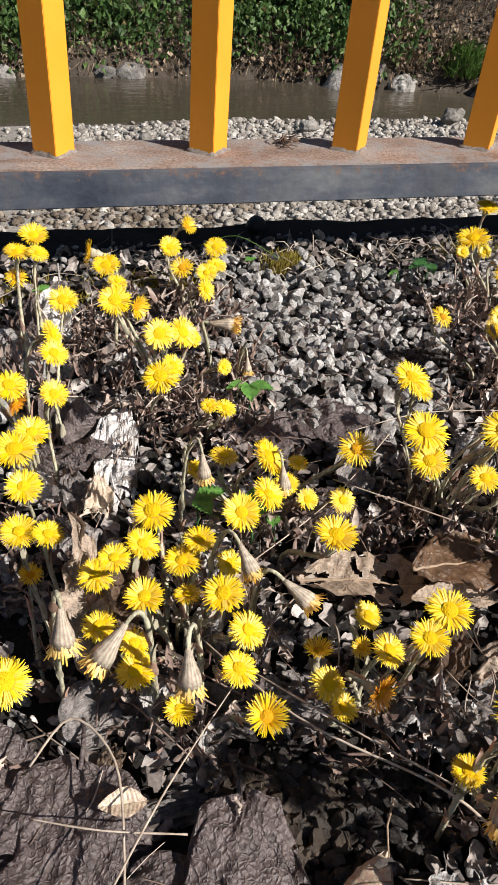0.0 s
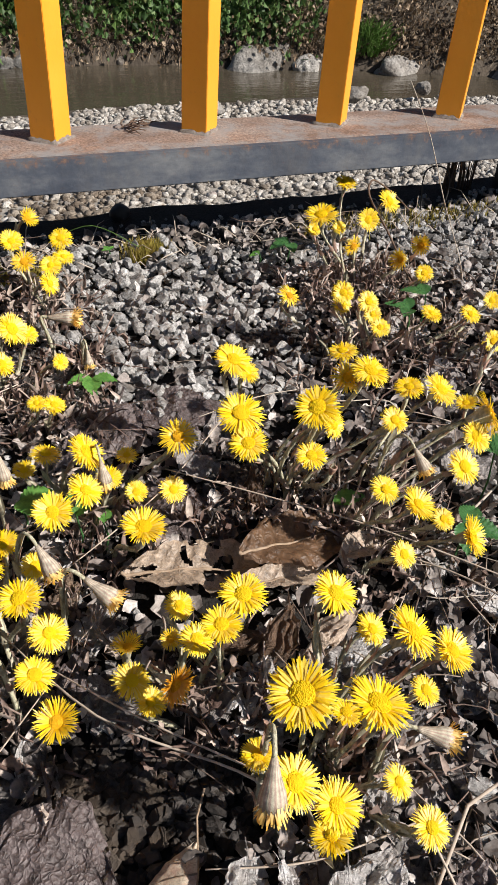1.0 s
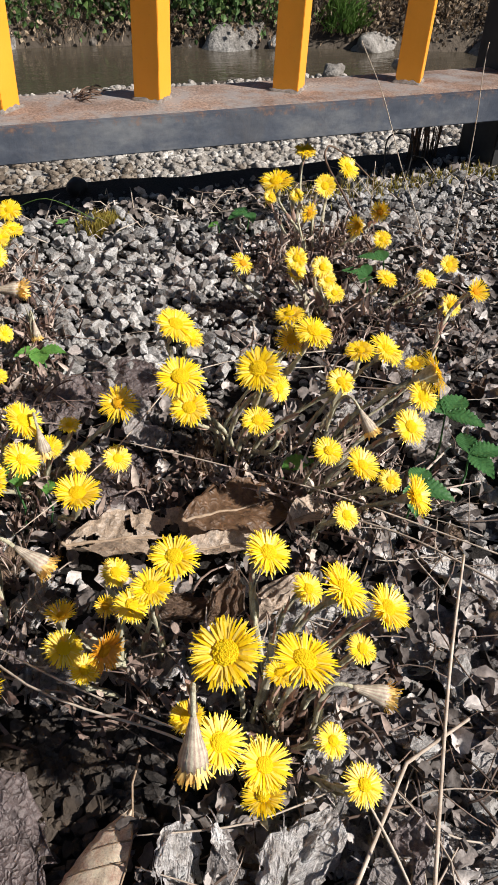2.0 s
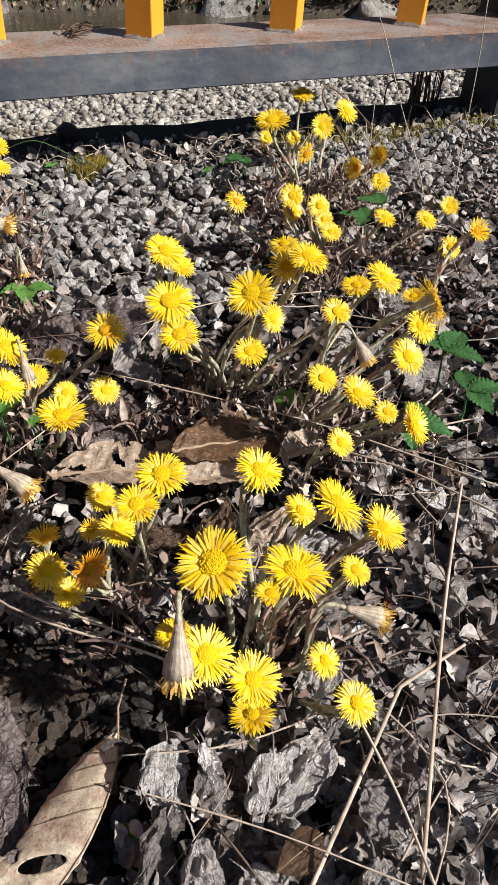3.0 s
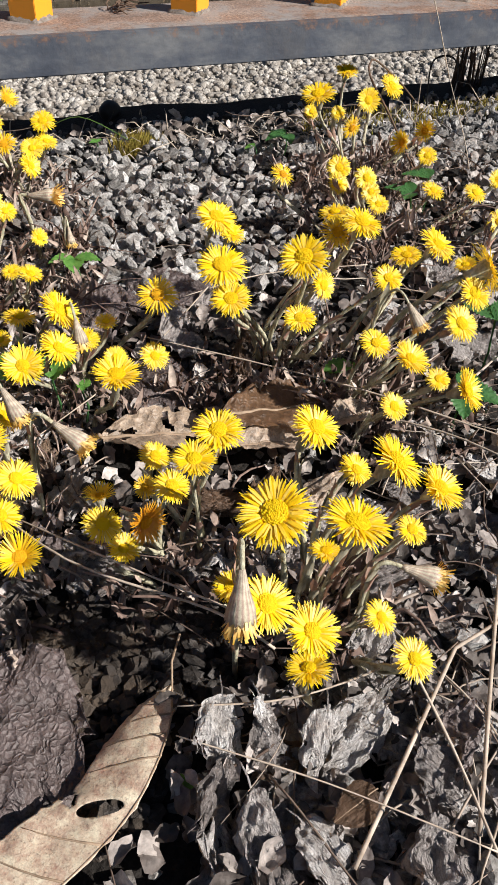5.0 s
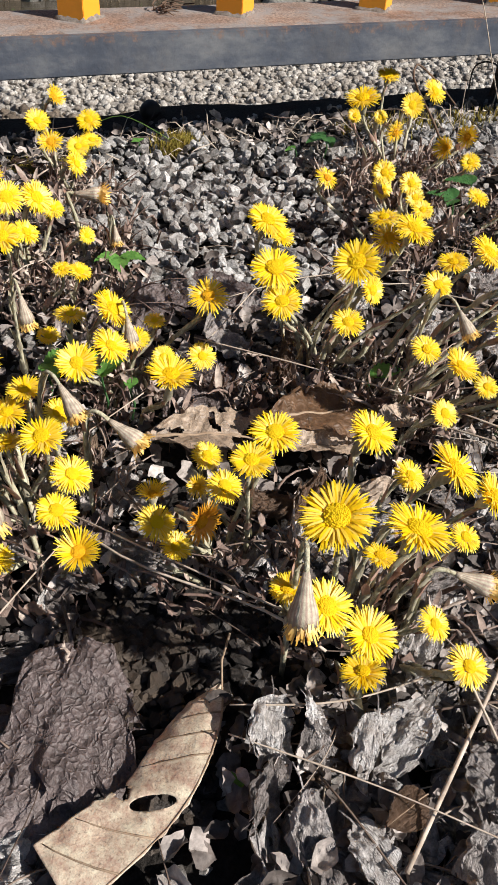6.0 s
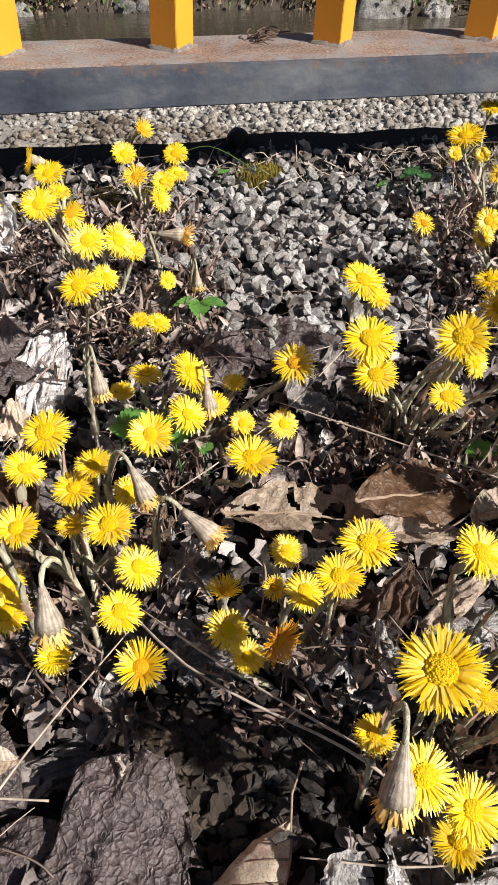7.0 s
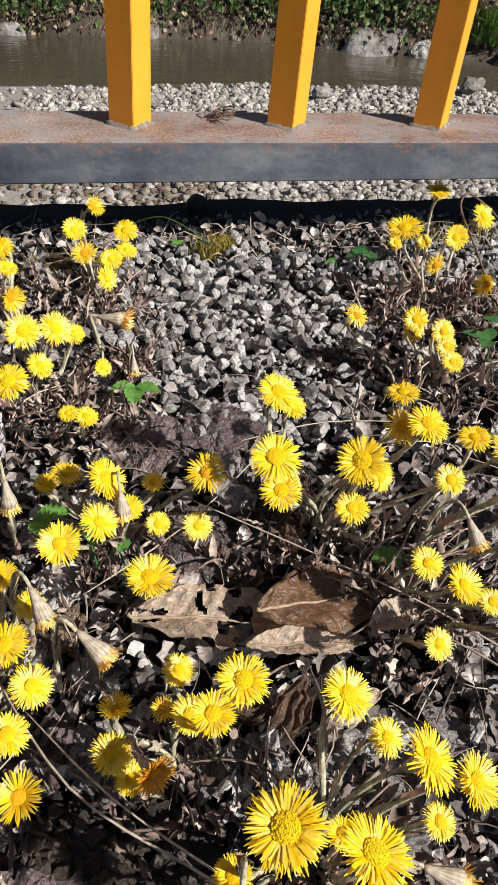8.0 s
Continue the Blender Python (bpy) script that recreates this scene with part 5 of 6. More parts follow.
FAR_LEFT = (
    (-0.013, 0.485, 0.080, 18.1, -41, 79, "y"), (-0.001, 0.503, 0.085, 20.0, -75, 70, "y"), (0.002, 0.481, 0.080, 14.6, -47, 60, "y"), (-0.017, 0.485, 0.060, 15.8, -96, 56, "o"),
    (0.017, 0.403, 0.080, 18.1, -82, 58, "y"), (0.010, 0.358, 0.080, 16.6, -19, 26, "y"), (0.010, 0.335, 0.080, 15.8, -50, 51, "y"), (-0.013, 0.289, 0.090, 16.7, -70, 66, "y"),
    (-0.012, 0.293, 0.075, 14.0, -40, -20, "w"), (-0.011, 0.247, 0.080, 19.5, -83, 75, "y"), (-0.004, 0.273, 0.070, 16.7, -57, 66, "y"), (-0.007, 0.224, 0.075, 15.7, -73, 65, "y"),
)
CLUMPS.append(((-0.005, 0.33), FAR_LEFT))
NEAR_LEFT = (
    (-0.011, 0.210, 0.060, 15.8, -76, 75, "y"), (0.002, 0.206, 0.060, 13.7, -38, 74, "y"), (-0.009, 0.205, 0.035, 11.2, -63, 75, "o"), (-0.017, 0.137, 0.050, 18.6, -63, 66, "y"),
    (0.022, 0.175, 0.062, 14.9, -83, 75, "y"), (0.439, 0.304, 0.050, 15.8, -80, 42, "o"),
)
CLUMPS.append(((0.0, 0.18), NEAR_LEFT))


def ray_mesh(rng, material, count, droop, spread):
    """Many narrow strap-shaped rays in three rows; the head is one unit wide."""
    h = Heap()
    for i in range(count):
        a = 2 * math.pi * (i + rng.uniform(-0.35, 0.35)) / count * 3
        row = (i * 3 // count) / 2.0
        ln = 0.5 * rng.uniform(0.82, 1.05) * (1 - 0.12 * row)
        up = spread + 0.30 * row + rng.uniform(-0.10, 0.14)
        w = rng.uniform(0.0120, 0.0185)
        r0 = 0.07
        pts = []
        for t in (0.0, 0.4, 0.8, 1.0):
            r = r0 + (ln - r0) * t
            z = (r - r0) * up - droop * t * t * ln + rng.uniform(-0.006, 0.006)
            pts.append((r, z, w * (0.75, 1.0, 0.9, 0.3)[len(pts)]))
        vs = []
        side = Vector((-math.sin(a), math.cos(a), 0))
        out = Vector((math.cos(a), math.sin(a), 0))
        sway = rng.uniform(-0.05, 0.05)
        for k, (r, z, hw) in enumerate(pts):
            c = out * r + side * sway * (k / 3) ** 2 + Vector((0, 0, z))
            vs += [c - side * hw, c + side * hw + Vector((0, 0, rng.uniform(-0.003, 0.003)))]
        h.add(vs, [(0, 1, 3, 2), (2, 3, 5, 4), (4, 5, 7, 6)])
    return h.mesh("corolla", material)


def disc_mesh(rng, material, wide):
    """The domed centre: small tubular florets packed in a spiral, level with one another."""
    h = Heap()
    count = int(120 * (wide / 0.14) ** 2)
    for i in range(count):
        r = wide * math.sqrt((i + 0.5) / count) * rng.uniform(0.92, 1.10)
        a = i * 2.39996
        s = 0.0165 * rng.uniform(0.8, 1.2)
        ht = 0.060 + 0.045 * (1 - (r / wide) ** 2) + rng.uniform(-0.004, 0.014)
        c = Vector((r * math.cos(a), r * math.sin(a), 0))
        lean = Vector((c.x, c.y, 0)) * 0.12
        vs, fs = [], []
        for z, k in ((ht * 0.5, 0.9), (ht, 0.9)):
            for j in range(5):
                t = 2 * math.pi * j / 5 + i
                vs.append(c + lean * (z / 0.13) + Vector((s * k * math.cos(t), s * k * math.sin(t), z)))
        vs.append(c + lean + Vector((0, 0, ht + 0.006)))
        fs += [(j, (j + 1) % 5, 5 + (j + 1) % 5, 5 + j) for j in range(5)]
        fs += [(5 + j, 5 + (j + 1) % 5, 10) for j in range(5)]
        h.add(vs, fs)
    dome = [Vector((wide * math.cos(t) * k, wide * math.sin(t) * k, z)) for k, z in ((1.10, 0.056), (0.75, 0.082), (0.4, 0.101)) for t in (2 * math.pi * j / 12 for j in range(12))]
    h.add(dome, [(q * 12 + j, q * 12 + (j + 1) % 12, q * 12 + 12 + (j + 1) % 12, q * 12 + 12 + j) for q in range(2) for j in range(12)] + [tuple(range(24, 36))])
    return h.mesh("disc", material)


def cup_mesh(material, length=0.42, wide=0.16, neck=0.07, bracts=13):
    """The cup of narrow overlapping bracts below a head, as one ribbed shell."""
    vs, fs = [], []
    sides = bracts * 2
    rows = ((-length, neck, 0.0), (-length * 0.85, neck + (wide - neck) * 0.16, 0.03), (-length * 0.52, neck + (wide - neck) * 0.50, 0.06), (-length * 0.2, wide * 0.97, 0.08), (0.0, wide * 1.06, 0.09), (0.02, wide * 0.8, 0.0))
    for i, (z, r, rib) in enumerate(rows):
        for j in range(sides):
            a = 2 * math.pi * (j + 0.06 * i) / sides
            k = r * (1 + (rib if j % 2 else -rib * 0.4))
            lift = 0.035 * wide / 0.16 if (i == 4 and j % 2) else 0.0
            vs.append((k * math.cos(a), k * math.sin(a), z + lift))
    for i in range(len(rows) - 1):
        for j in range(sides):
            q = (j + 1) % sides
            fs.append((i * sides + j, i * sides + q, (i + 1) * sides + q, (i + 1) * sides + j))
    fs.append(tuple(range(sides - 1, -1, -1)))
    return raw_mesh("bract_cup", vs, fs, material, True)


def closed_ray_mesh(rng, material):
    """Rays pressed together like a brush below a nodding head."""
    h = Heap()
    for i in range(100):
        a = 2 * math.pi * i / 100 + rng.uniform(-0.06, 0.06)
        out, side = Vector((math.cos(a), math.sin(a), 0)), Vector((-math.sin(a), math.cos(a), 0))
        ln, flare, w = rng.uniform(0.20, 0.40), rng.uniform(0.04, 0.40), rng.uniform(0.024, 0.040)
        r = rng.uniform(0.10, 0.28)
        b = []
        for t, k in ((0.0, 0.8), (0.55, 1.0), (1.0, 0.5)):
            c = out * (r + flare * t * t * 0.6) + Vector((0, 0, -0.05 + ln * t))
            b += [c - side * w * k, c + side * w * k]
        h.add(b, [(0, 1, 3, 2), (2, 3, 5, 4)])
    return h.mesh("corolla", material)


def scale_leaf_mesh(material):
    """One clasping scale leaf of a stem, a unit long."""
    vs, fs = [], []
    for i, (t, w, o) in enumerate(((0, 0.13, 0.10), (0.35, 0.16, 0.15), (0.75, 0.10, 0.20), (1.0, 0.015, 0.28))):
        for j in (-1, 0, 1):
            vs.append((j * w, o - 0.09 * abs(j) * (1 - t * 0.5), t))
    for q in range(3):
        fs += [(q * 3, q * 3 + 1, q * 3 + 4, q * 3 + 3), (q * 3 + 1, q * 3 + 2, q * 3 + 5, q * 3 + 4)]
    return raw_mesh("scale_leaf", vs, fs, material, True)


M_CUP_PALE = striped("withered_bracts", (0.33, 0.245, 0.195), (0.42, 0.385, 0.29), 15.0)
fl_rng = random.Random(17)
RAYS = {
    "y": [ray_mesh(fl_rng, M_RAY, 165 + 12 * (k % 4), 0.08 + 0.08 * (k % 3), (0.06, 0.17, 0.24, 0.11)[k % 4]) for k in range(8)],
    "o": [ray_mesh(fl_rng, M_RAY_OLD, 90, 0.25, 0.38), ray_mesh(fl_rng, M_RAY_OLD, 80, 0.34, 0.22), ray_mesh(fl_rng, M_RAY_OLD, 96, 0.10, 0.60)],
    "w": [ray_mesh(fl_rng, M_RAY_WILT, 110, 0.25, 0.55)],
    "n": [closed_ray_mesh(fl_rng, M_RAY_SPENT), closed_ray_mesh(fl_rng, M_RAY_SPENT), closed_ray_mesh(fl_rng, M_RAY_SPENT)],
}
DISC = [disc_mesh(fl_rng, M_DISC, 0.130), disc_mesh(fl_rng, M_DISC, 0.150), disc_mesh(fl_rng, M_DISC, 0.155)]
DISC_OLD = [disc_mesh(fl_rng, M_DISC_OLD, 0.13)]
CUP, CUP_LONG = cup_mesh(M_CUP), cup_mesh(M_CUP_PALE, 0.95, 0.26, 0.062, 15)
BUD_CUP = cup_mesh(M_STEM_RED, 0.9, 0.42, 0.2, 11)
SCALES = [scale_leaf_mesh(M_STEM_RED), scale_leaf_mesh(M_CUP)]
FLOWER_LABEL = {
    "y": "fresh bright yellow coltsfoot flower on a woolly stem",
    "o": "ageing orange-yellow coltsfoot flower on a woolly stem",
    "w": "wilted orange coltsfoot flower, half closed",
    "n": "nodding closed coltsfoot head with withered orange rays",
    "b": "reddish closed coltsfoot bud on a short stem",
}


def coltsfoot(x, y, z, mm, az, el, state, crown, rng):
    """One flower: an upright scaly stem that bends into its head."""
    d = mm / 1000 * 1.20
    way, turn = facing(az, el)
    head = Vector((x, y, z)) - way * d * 0.06
    k = rng.uniform(0.6, 0.95)
    foot = Vector((x + (crown[0] - x) * k + rng.gauss(0, 0.006), y + (crown[1] - y) * k + rng.gauss(0, 0.006), 0))
    if state == "n":
        back = Vector((-way.x, -way.y, 0))
        foot = Vector((x, y, 0)) + back.normalized() * 0.026 + Vector((rng.gauss(0, 0.004), rng.gauss(0, 0.004), 0))
    reach = math.hypot(foot.x - x, foot.y - y)
    far = max(0.032, z * 0.7)
    if reach > far:
        foot.x, foot.y = x + (foot.x - x) * far / reach, y + (foot.y - y) * far / reach
    foot.z = hill(foot.x, foot.y) - 0.004
    root = thing("coltsfoot", FLOWER_LABEL[state], "flower", "coltsfoot flowers", at=foot)
    cup_len = {"n": 0.92, "b": 0.8}.get(state, 0.40) * d
    end = head - way * cup_len
    rise = max(0.012, (end.z - foot.z))
    if state == "n":
        pts = bezier(foot, foot + Vector((0, 0, rise * 1.05)), end - way * 0.013 + Vector((0, 0, 0.002)), end + way * 0.05 * d, 14)
    else:
        pts = bezier(foot, foot + Vector((rng.gauss(0, 0.003), rng.gauss(0, 0.003), rise * 0.45)), end - way * min(0.022, rise * 0.5), end, 10)
    r = 0.060 * d if state == "n" else rng.uniform(0.0008, 0.0012) * (0.8 + d * 11)
    pts = [p - foot for p in pts]
    vs, fs = tube(pts, [r * (1.15 - 0.25 * i / (len(pts) - 1) + rng.uniform(-0.16, 0.16)) for i in range(len(pts))], 8)
    part("stem", raw_mesh("stem", vs, fs, M_STEM, True), M_STEM, root)
    n = len(pts)
    for i in range(10):
        q = min(n - 2, 1 + int((n - 2) * (0.45 if state == "n" else 1.0) * (i + rng.random() * 0.6) / 10))
        ax = (pts[q + 1] - pts[q]).normalized().to_track_quat("Z", "Y").to_matrix().to_4x4()
        sc = part("scale_leaf", SCALES[0 if rng.random() < 0.35 else 1], M_STEM_RED, root)
        sc.matrix_basis = Matrix.Translation(pts[q]) @ ax @ Matrix.Rotation(rng.uniform(0, 6.28), 4, "Z") @ Matrix.Scale(rng.uniform(0.007, 0.014), 4)
    m = Matrix.Translation(head - foot) @ turn @ Matrix.Rotation(rng.uniform(0, 6.28), 4, "Z") @ Matrix.Scale(d, 4)
    if state == "b":
        part("bract_cup", BUD_CUP, M_STEM_RED, root, "reddish closed bracts").matrix_basis = m
        return root
    cup = part("bract_cup", CUP_LONG if state == "n" else CUP, M_CUP, root)
    cup.matrix_basis = m
    rays = part("corolla", RAYS[state][rng.randrange(len(RAYS[state]))], M_RAY, root)
    rays.matrix_basis = m
    tagged(rays, kind="stuff")
    if state != "n":
        disc = part("disc", DISC_OLD[0] if state != "y" else DISC[2] if mm > 18 else DISC[rng.randrange(2)], M_DISC, root)
        disc.matrix_basis = m
        tagged(disc, kind="stuff")
    return root


plant_rng = random.Random(40)
for crown, heads in CLUMPS:
    for row in heads:
        coltsfoot(*row, crown, plant_rng)


def withered_stalks(crown, spread, count, lean, rng):
    """Brown scaly stalks without flowers, massed round a clump's crown."""
    h = Heap()
    for _ in range(int(count * 0.7)):
        a = Vector((crown[0] + rng.gauss(0, spread), crown[1] + rng.gauss(0, spread), 0.0))
        a.z = hill(a.x, a.y) - 0.003
        up = rng.uniform(0.010, 0.034)
        b = a + Vector((rng.gauss(lean[0], 0.012), rng.gauss(lean[1], 0.012), up))
        c = b + Vector((rng.gauss(lean[0], 0.014), rng.gauss(lean[1] - 0.004, 0.014), rng.uniform(-0.012, 0.012)))
        r = rng.uniform(0.0003, 0.0009)
        h.add(*tube(bezier(a, a + Vector((0, 0, up * 0.6)), b, c, 6), [r, r, r, r * 0.9, r * 0.9, r * 0.8, r * 0.4], 6))
        for _ in range(5):
            s = a.lerp(b, rng.random())
            sv, sf = SCALE_RAW
            h.add(sv, sf, Matrix.Translation(s) @ pose(0, 0, 0, rng.uniform(-35, 35), rng.uniform(-35, 35), rng.uniform(0, 360)) @ Matrix.Scale(rng.uniform(0.007, 0.014), 4))
    for _ in range(int(count * 1.1)):
        a = Vector((crown[0] + rng.gauss(0, spread * 1.15), crown[1] + rng.gauss(0, spread * 1.15), 0.0))
        a.z = hill(a.x, a.y) + 0.004 + 0.022 * rng.random() ** 1.6
        h.add(*SCRAPS[rng.randrange(8)], Matrix.Translation(a) @ pose(0, 0, 0, rng.uniform(-80, 80), rng.uniform(-80, 80), rng.uniform(0, 360)) @ Matrix.Scale(rng.uniform(0.008, 0.019), 4))
    tagged(new("withered_stalks", h.mesh("withered_stalks", M_STALKS, True)), "withered brown scaly stalks at the clump's foot", "stalks", kind="stuff")


def stalks_material():
    k = Mat("withered_stalks", 0.8, spec=0.3)
    base = k.ramp(k.random(True), (0.0, (0.085, 0.052, 0.042)), (0.5, (0.235, 0.170, 0.140)), (1.0, (0.50, 0.42, 0.355)))
    k.colour(k.mix(0.6, base, k.ramp(k.noise(260, 5), (0.3, 0.15), (0.7, 0.85)), "OVERLAY"))
    return k.bump(k.noise(500, 4), 0.5, 0.0008).m


scrap_rng = random.Random(12)
SCRAPS = [shape_of(crumpled_leaf(scrap_rng, 1.0, scrap_rng.uniform(0.10, 0.26), scrap_rng.uniform(0.3, 0.9), 9, detail=0.30, m=5)) for _ in range(8)]
M_STALKS = stalks_material()
SCALE_RAW = ([tuple(v.co) for v in SCALES[0].vertices], [tuple(p.vertices) for p in SCALES[0].polygons])
for crown, spread, count, lean in (
    ((0.395, 0.465), 0.028, 110, (0.0, 0.004)), ((0.340, 0.355), 0.022, 45, (0.004, 0.0)), ((0.425, 0.350), 0.022, 22, (0.0, 0.0)),
    ((0.240, 0.210), 0.016, 45, (0.006, 0.004)), ((0.275, 0.185), 0.020, 60, (0.016, 0.002)), ((0.195, 0.235), 0.010, 15, (0.0, 0.0)),
    ((0.205, 0.080), 0.016, 30, (0.012, 0.0)), ((0.080, 0.385), 0.026, 67, (0.0, 0.0)), ((0.110, 0.500), 0.026, 60, (0.006, 0.0)),
    ((0.060, 0.165), 0.026, 45, (0.0, 0.0)), ((0.115, 0.240), 0.020, 37, (0.0, 0.0)), ((0.140, 0.120), 0.016, 27, (0.0, 0.0)),
    ((0.000, 0.420), 0.022, 37, (0.0, 0.0)), ((0.000, 0.492), 0.020, 70, (0.0, 0.0)), ((-0.010, 0.250), 0.022, 30, (0.0, 0.0)), ((0.115, 0.345), 0.016, 30, (0.0, 0.0)), ((0.140, 0.410), 0.010, 16, (0.004, 0.0)),
):
    withered_stalks(crown, spread, count, lean, plant_rng)

# ---- green leaves, moss and grass ----


def toothed_leaf(length, width, teeth=7, cup=0.2):
    """A leaflet with a toothed edge and sunken side veins."""
    bm = bmesh.new()
    n, m = teeth * 4, 8
    rows = []
    for i in range(n + 1):
        t = i / n
        w = width * math.sin(math.pi * (0.06 + 0.92 * t) ** 0.85) * 0.5
        saw = 1 + 0.16 * ((i % 4) / 4 - 0.3)
        row = []
        for j in range(m + 1):
            u = j / m * 2 - 1
            k = saw if abs(u) > 0.9 else 1.0
            z = cup * abs(u) * w + 0.05 * length * math.sin((t * teeth - abs(u) * 1.2) * 2 * math.pi) * abs(u) * 0.6 - 0.25 * length * t * t
            row.append(bm.verts.new((u * w * k, length * (t + 0.06 * abs(u)), z)))
        rows.append(row)
    for a, b in zip(rows, rows[1:]):
        for j in range(m):
            bm.faces.new((a[j], a[j + 1], b[j + 1], b[j]))
    return bm


LEAFLET = link_mesh("leaflet", toothed_leaf(1.0, 0.72), M_GREEN, True)
DEEP_LEAFLET = link_mesh("leaflet", toothed_leaf(1.0, 0.66, 9), M_DEEP_GREEN, True)


def green_plant(x, y, z, size, turn, tilt, leaflets, label):
    root = thing("green_seedling", label, "plant", "small green plants", at=(x, y, hill(x, y) - 0.002))
    base = Vector((0, 0, 0))
    tip = Vector((0, 0, z - hill(x, y) + 0.002))
    vs, fs = tube([base, base.lerp(tip, 0.5) + Vector((0.002, 0, 0)), tip], [0.0008, 0.0007, 0.0006], 6)
    part("stalk", raw_mesh("stalk", vs, fs, M_DEEP_GREEN, True), M_DEEP_GREEN, root)
    for i in range(leaflets):
        lf = part("leaflet", DEEP_LEAFLET if size > 0.0195 and x > 0.2 else LEAFLET, M_GREEN, root)
        lf.matrix_basis = Matrix.Translation(tip) @ pose(0, 0, 0, 0, 0, turn + (i - (leaflets - 1) / 2) * 75) @ pose(0, 0, 0, tilt, 0, 0) @ Matrix.Scale(size * (1.0 if i == leaflets // 2 else 0.9), 4)


green_plant(0.139, 0.369, 0.022, 0.018, 170, 12, 3, "small bright green three-part leaf on gravel")
green_plant(0.306, 0.165, 0.026, 0.022, -130, 2, 3, "dark green toothed leaf in the litter")
green_plant(0.345, 0.198, 0.040, 0.024, -60, 10, 3, "green toothed leaf between flower stems")
green_plant(0.352, 0.178, 0.024, 0.022, -100, 10, 3, "dark green toothed leaf in the litter")
green_plant(0.405, 0.395, 0.024, 0.020, 60, 20, 3, "dark green leaf among the stalks")
green_plant(0.425, 0.405, 0.030, 0.020, 20, 15, 2, "dark green leaf among the stalks")
green_plant(0.365, 0.560, 0.018, 0.020, 100, 5, 3, "pale green leaf at the gravel's edge")
green_plant(0.335, 0.560, 0.010, 0.010, 60, 5, 2, "small green leaf at the gravel's edge")
green_plant(0.079, 0.250, 0.030, 0.017, -120, 15, 2, "small bright green leaf among flowers")
green_plant(0.106, 0.230, 0.030, 0.016, -60, 50, 2, "small bright green leaf among flowers")
green_plant(0.120, 0.232, 0.018, 0.011, -20, 10, 1, "small dark green leaf among flowers")
green_plant(0.247, 0.207, 0.020, 0.018, -100, 20, 1, "grey-green leaf below the flower stems")
green_plant(0.117, 0.026, 0.002, 0.005, -40, 10, 2, "tiny bright green sprout")
green_plant(0.195, 0.595, 0.014, 0.008, 30, 20, 3, "small green sprout at the verge's edge")
green_plant(0.010, 0.520, 0.030, 0.020, 140, 20, 2, "green leaf beside a flower clump")

moss = Heap()
moss_rng = random.Random(3)
for _ in range(5200):
    if moss_rng.random() < 0.35:
        x, y, hgt = moss_rng.gauss(0.233, 0.008), moss_rng.gauss(0.606, 0.006), moss_rng.uniform(0.006, 0.016)
    elif moss_rng.random() < 0.6:
        x, y, hgt = moss_rng.uniform(-0.1, 0.14), moss_rng.gauss(0.585, 0.012), moss_rng.uniform(0.003, 0.009)
    else:
        x, y, hgt = moss_rng.uniform(0.40, 0.95), moss_rng.gauss(0.628, 0.012), moss_rng.uniform(0.004, 0.014)
    a = Vector((x, y, hill(x, y) - 0.003))
    vs, fs = tube([a, a + Vector((moss_rng.gauss(0, 0.003), moss_rng.gauss(0, 0.003), hgt))], [0.0006, 0.0002], 3)
    moss.add(vs, fs)
tagged(new("moss", moss.mesh("moss", M_MOSS)), "olive-green moss along the verge's edge", "moss", kind="stuff")

grass = Heap()
for _ in range(170):
    x = moss_rng.choice((moss_rng.uniform(0.30, 0.46), moss_rng.uniform(0.5, 0.9), moss_rng.uniform(0.1, 0.3)))
    y = moss_rng.gauss(0.60, 0.022)
    a = Vector((x, y, hill(x, y)))
    t, ln = moss_rng.uniform(0, 6.28), moss_rng.uniform(0.012, 0.045)
    d = Vector((math.cos(t), math.sin(t), moss_rng.uniform(0.1, 0.9))).normalized() * ln
    vs, fs = tube([a, a + d * 0.6 + Vector((0, 0, ln * 0.12)), a + d + Vector((0, 0, -ln * 0.1))], [0.0006, 0.0005, 0.0002], 4)
    grass.add(vs, fs)
tagged(new("dry_grass", grass.mesh("dry_grass", M_DRY, True)), "dry straw-coloured grass along the verge", "grass", kind="stuff")

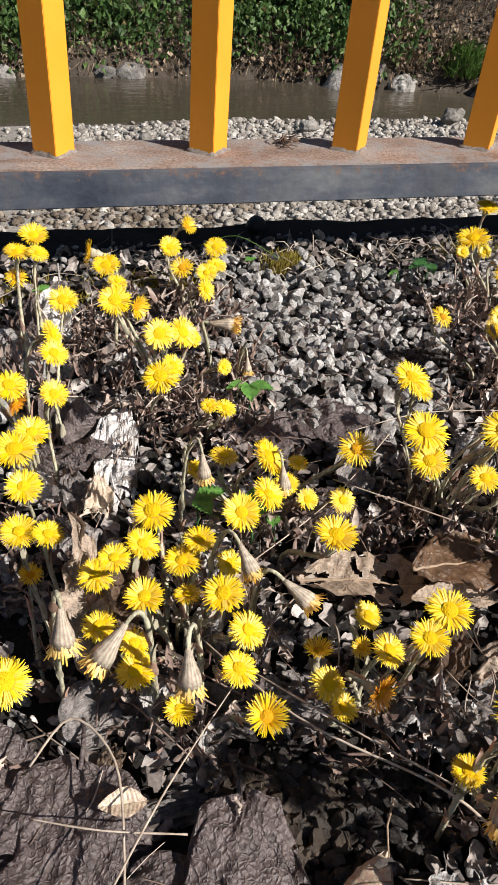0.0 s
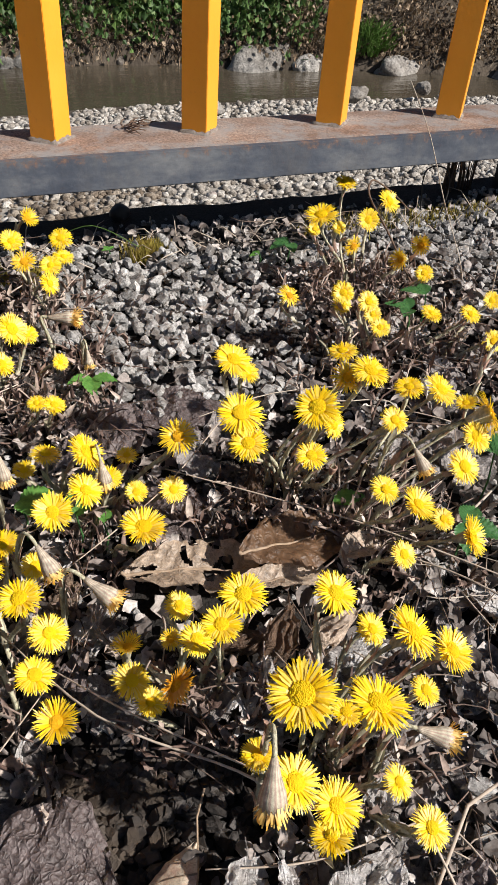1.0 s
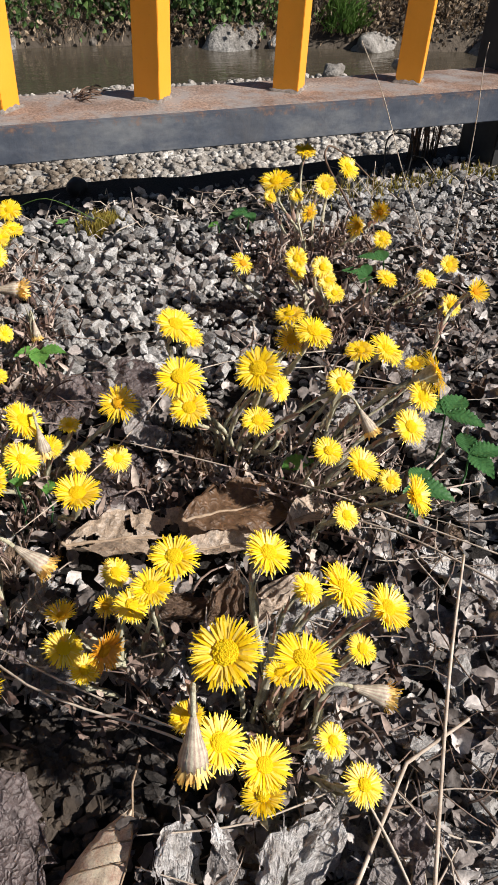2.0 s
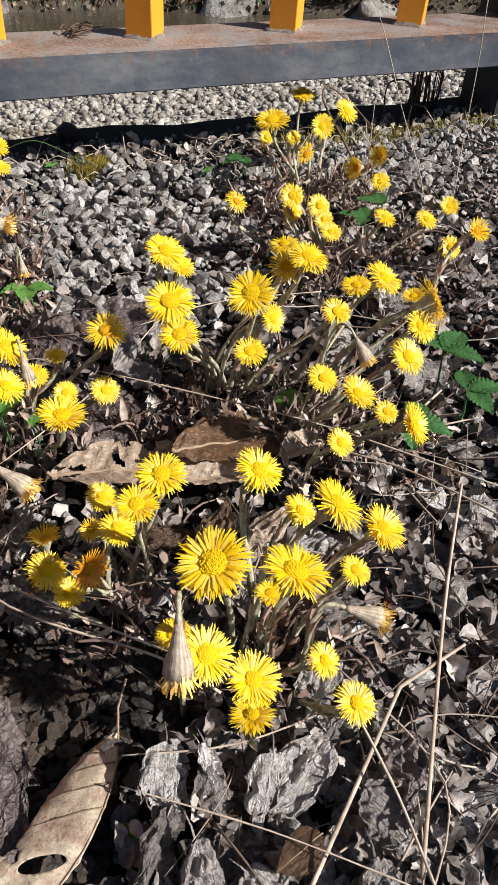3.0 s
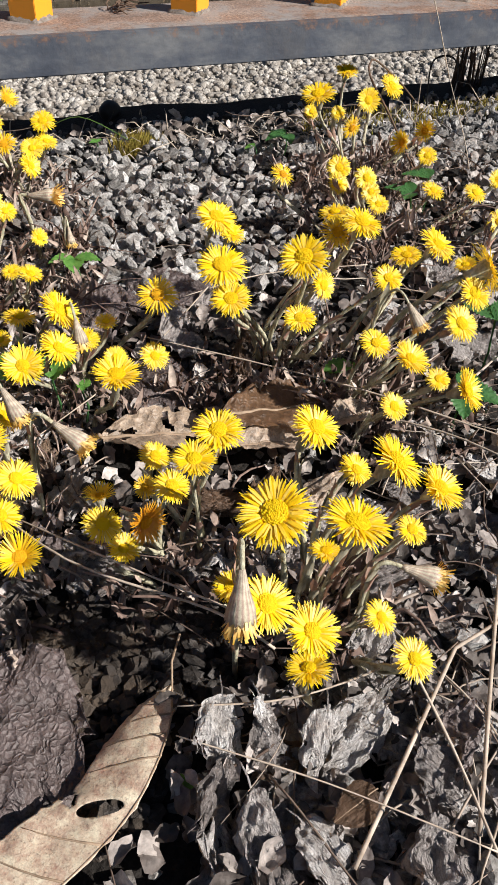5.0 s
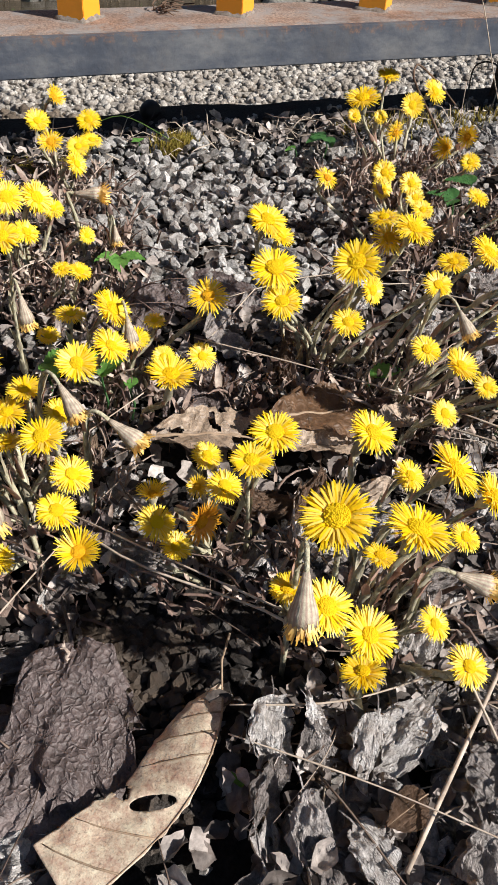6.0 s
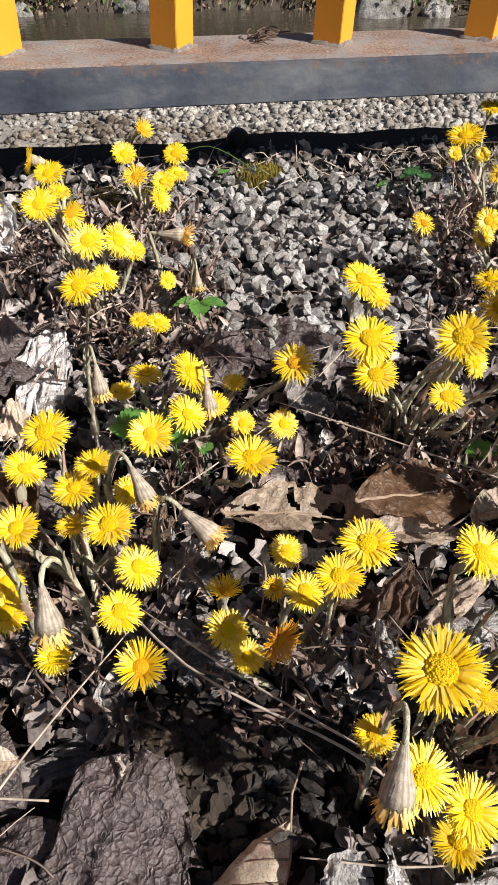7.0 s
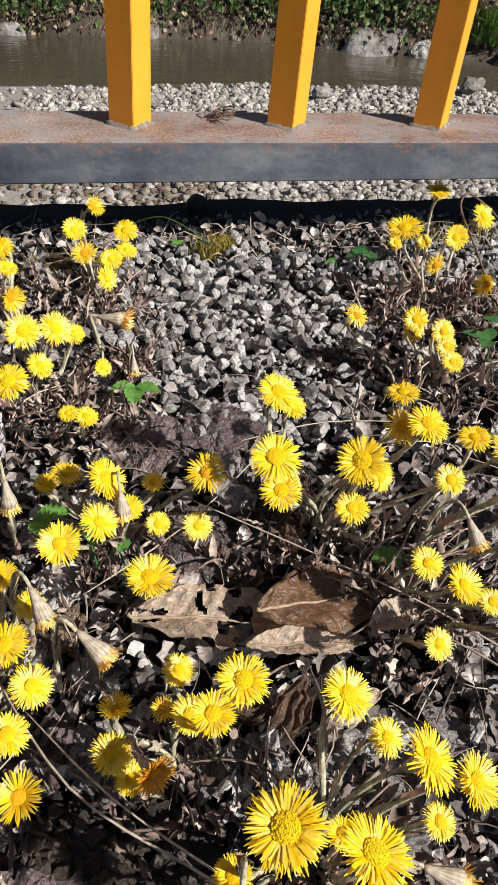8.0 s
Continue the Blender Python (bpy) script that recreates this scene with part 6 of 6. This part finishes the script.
# ---- small things on the rail and the verge's edge ----
debris_rng = random.Random(9)
nest = Heap()
for _ in range(26):
    a = Vector((0.236 + debris_rng.gauss(0, 0.010), 0.655 + debris_rng.gauss(0, 0.006), RAIL_Z1 + debris_rng.uniform(0.0006, 0.006)))
    t, ln = debris_rng.gauss(0.3, 0.9), debris_rng.uniform(0.008, 0.024)
    d = Vector((math.cos(t), math.sin(t), debris_rng.uniform(-0.1, 0.15))) * ln
    nest.add(*tube([a, a + d * 0.5 + Vector((0, 0, 0.0015)), a + d], [0.0006, 0.0007, 0.0004], 5))
tagged(new("twig_tangle", nest.mesh("twig_tangle", M_REED, True)), "small tangle of dry twigs on the rusty rail", "twigs", kind="stuff")

# takes the dark steel colour to imitate a stone seen in silhouette
edge_stone = new("edge_stone", link_mesh("edge_stone", round_stone(random.Random(6), 3, 0.12), M_DARK, True))
edge_stone.matrix_world = pose(0.229, 0.712, 0.004, 0, 0, 30) @ Matrix.Scale(0.026, 4)
tagged(edge_stone, "rounded stone on the verge's edge, blackened as a silhouette", "stone")
for sx, sy, ss in ((-0.004, 0.432, 0.040), (-0.026, 0.470, 0.042), (-0.040, 0.385, 0.03)):
    st = new("field_stone", link_mesh("field_stone", round_stone(random.Random(int(ss * 1000)), 3, 0.14), M_STONE, True))
    st.matrix_world = pose(sx, sy, 0.008, 4, -6, sx * 900) @ Matrix.Scale(ss, 4)
    tagged(st, "rounded pale grey stone among dead leaves", "stone")


# ---- broken reed stubble behind the rail ----
stub_rng = random.Random(14)
stubble = thing("reed_stubble", "clump of broken dark brown reed stubs at the verge's edge", "reeds")
for i in range(34):
    foot = Vector((stub_rng.uniform(0.640, 0.682), 0.712 + stub_rng.uniform(-0.008, 0.006), -0.010))
    tip = foot + Vector((stub_rng.gauss(0, 0.003), stub_rng.gauss(0, 0.003), stub_rng.uniform(0.030, 0.058)))
    r = stub_rng.uniform(0.0006, 0.0014)
    vs, fs = tube([foot, foot.lerp(tip, 0.6), tip], [r, r, r * 0.7], 6)
    part("reed", raw_mesh("reed", vs, fs, M_REED, True), M_REED, stubble)
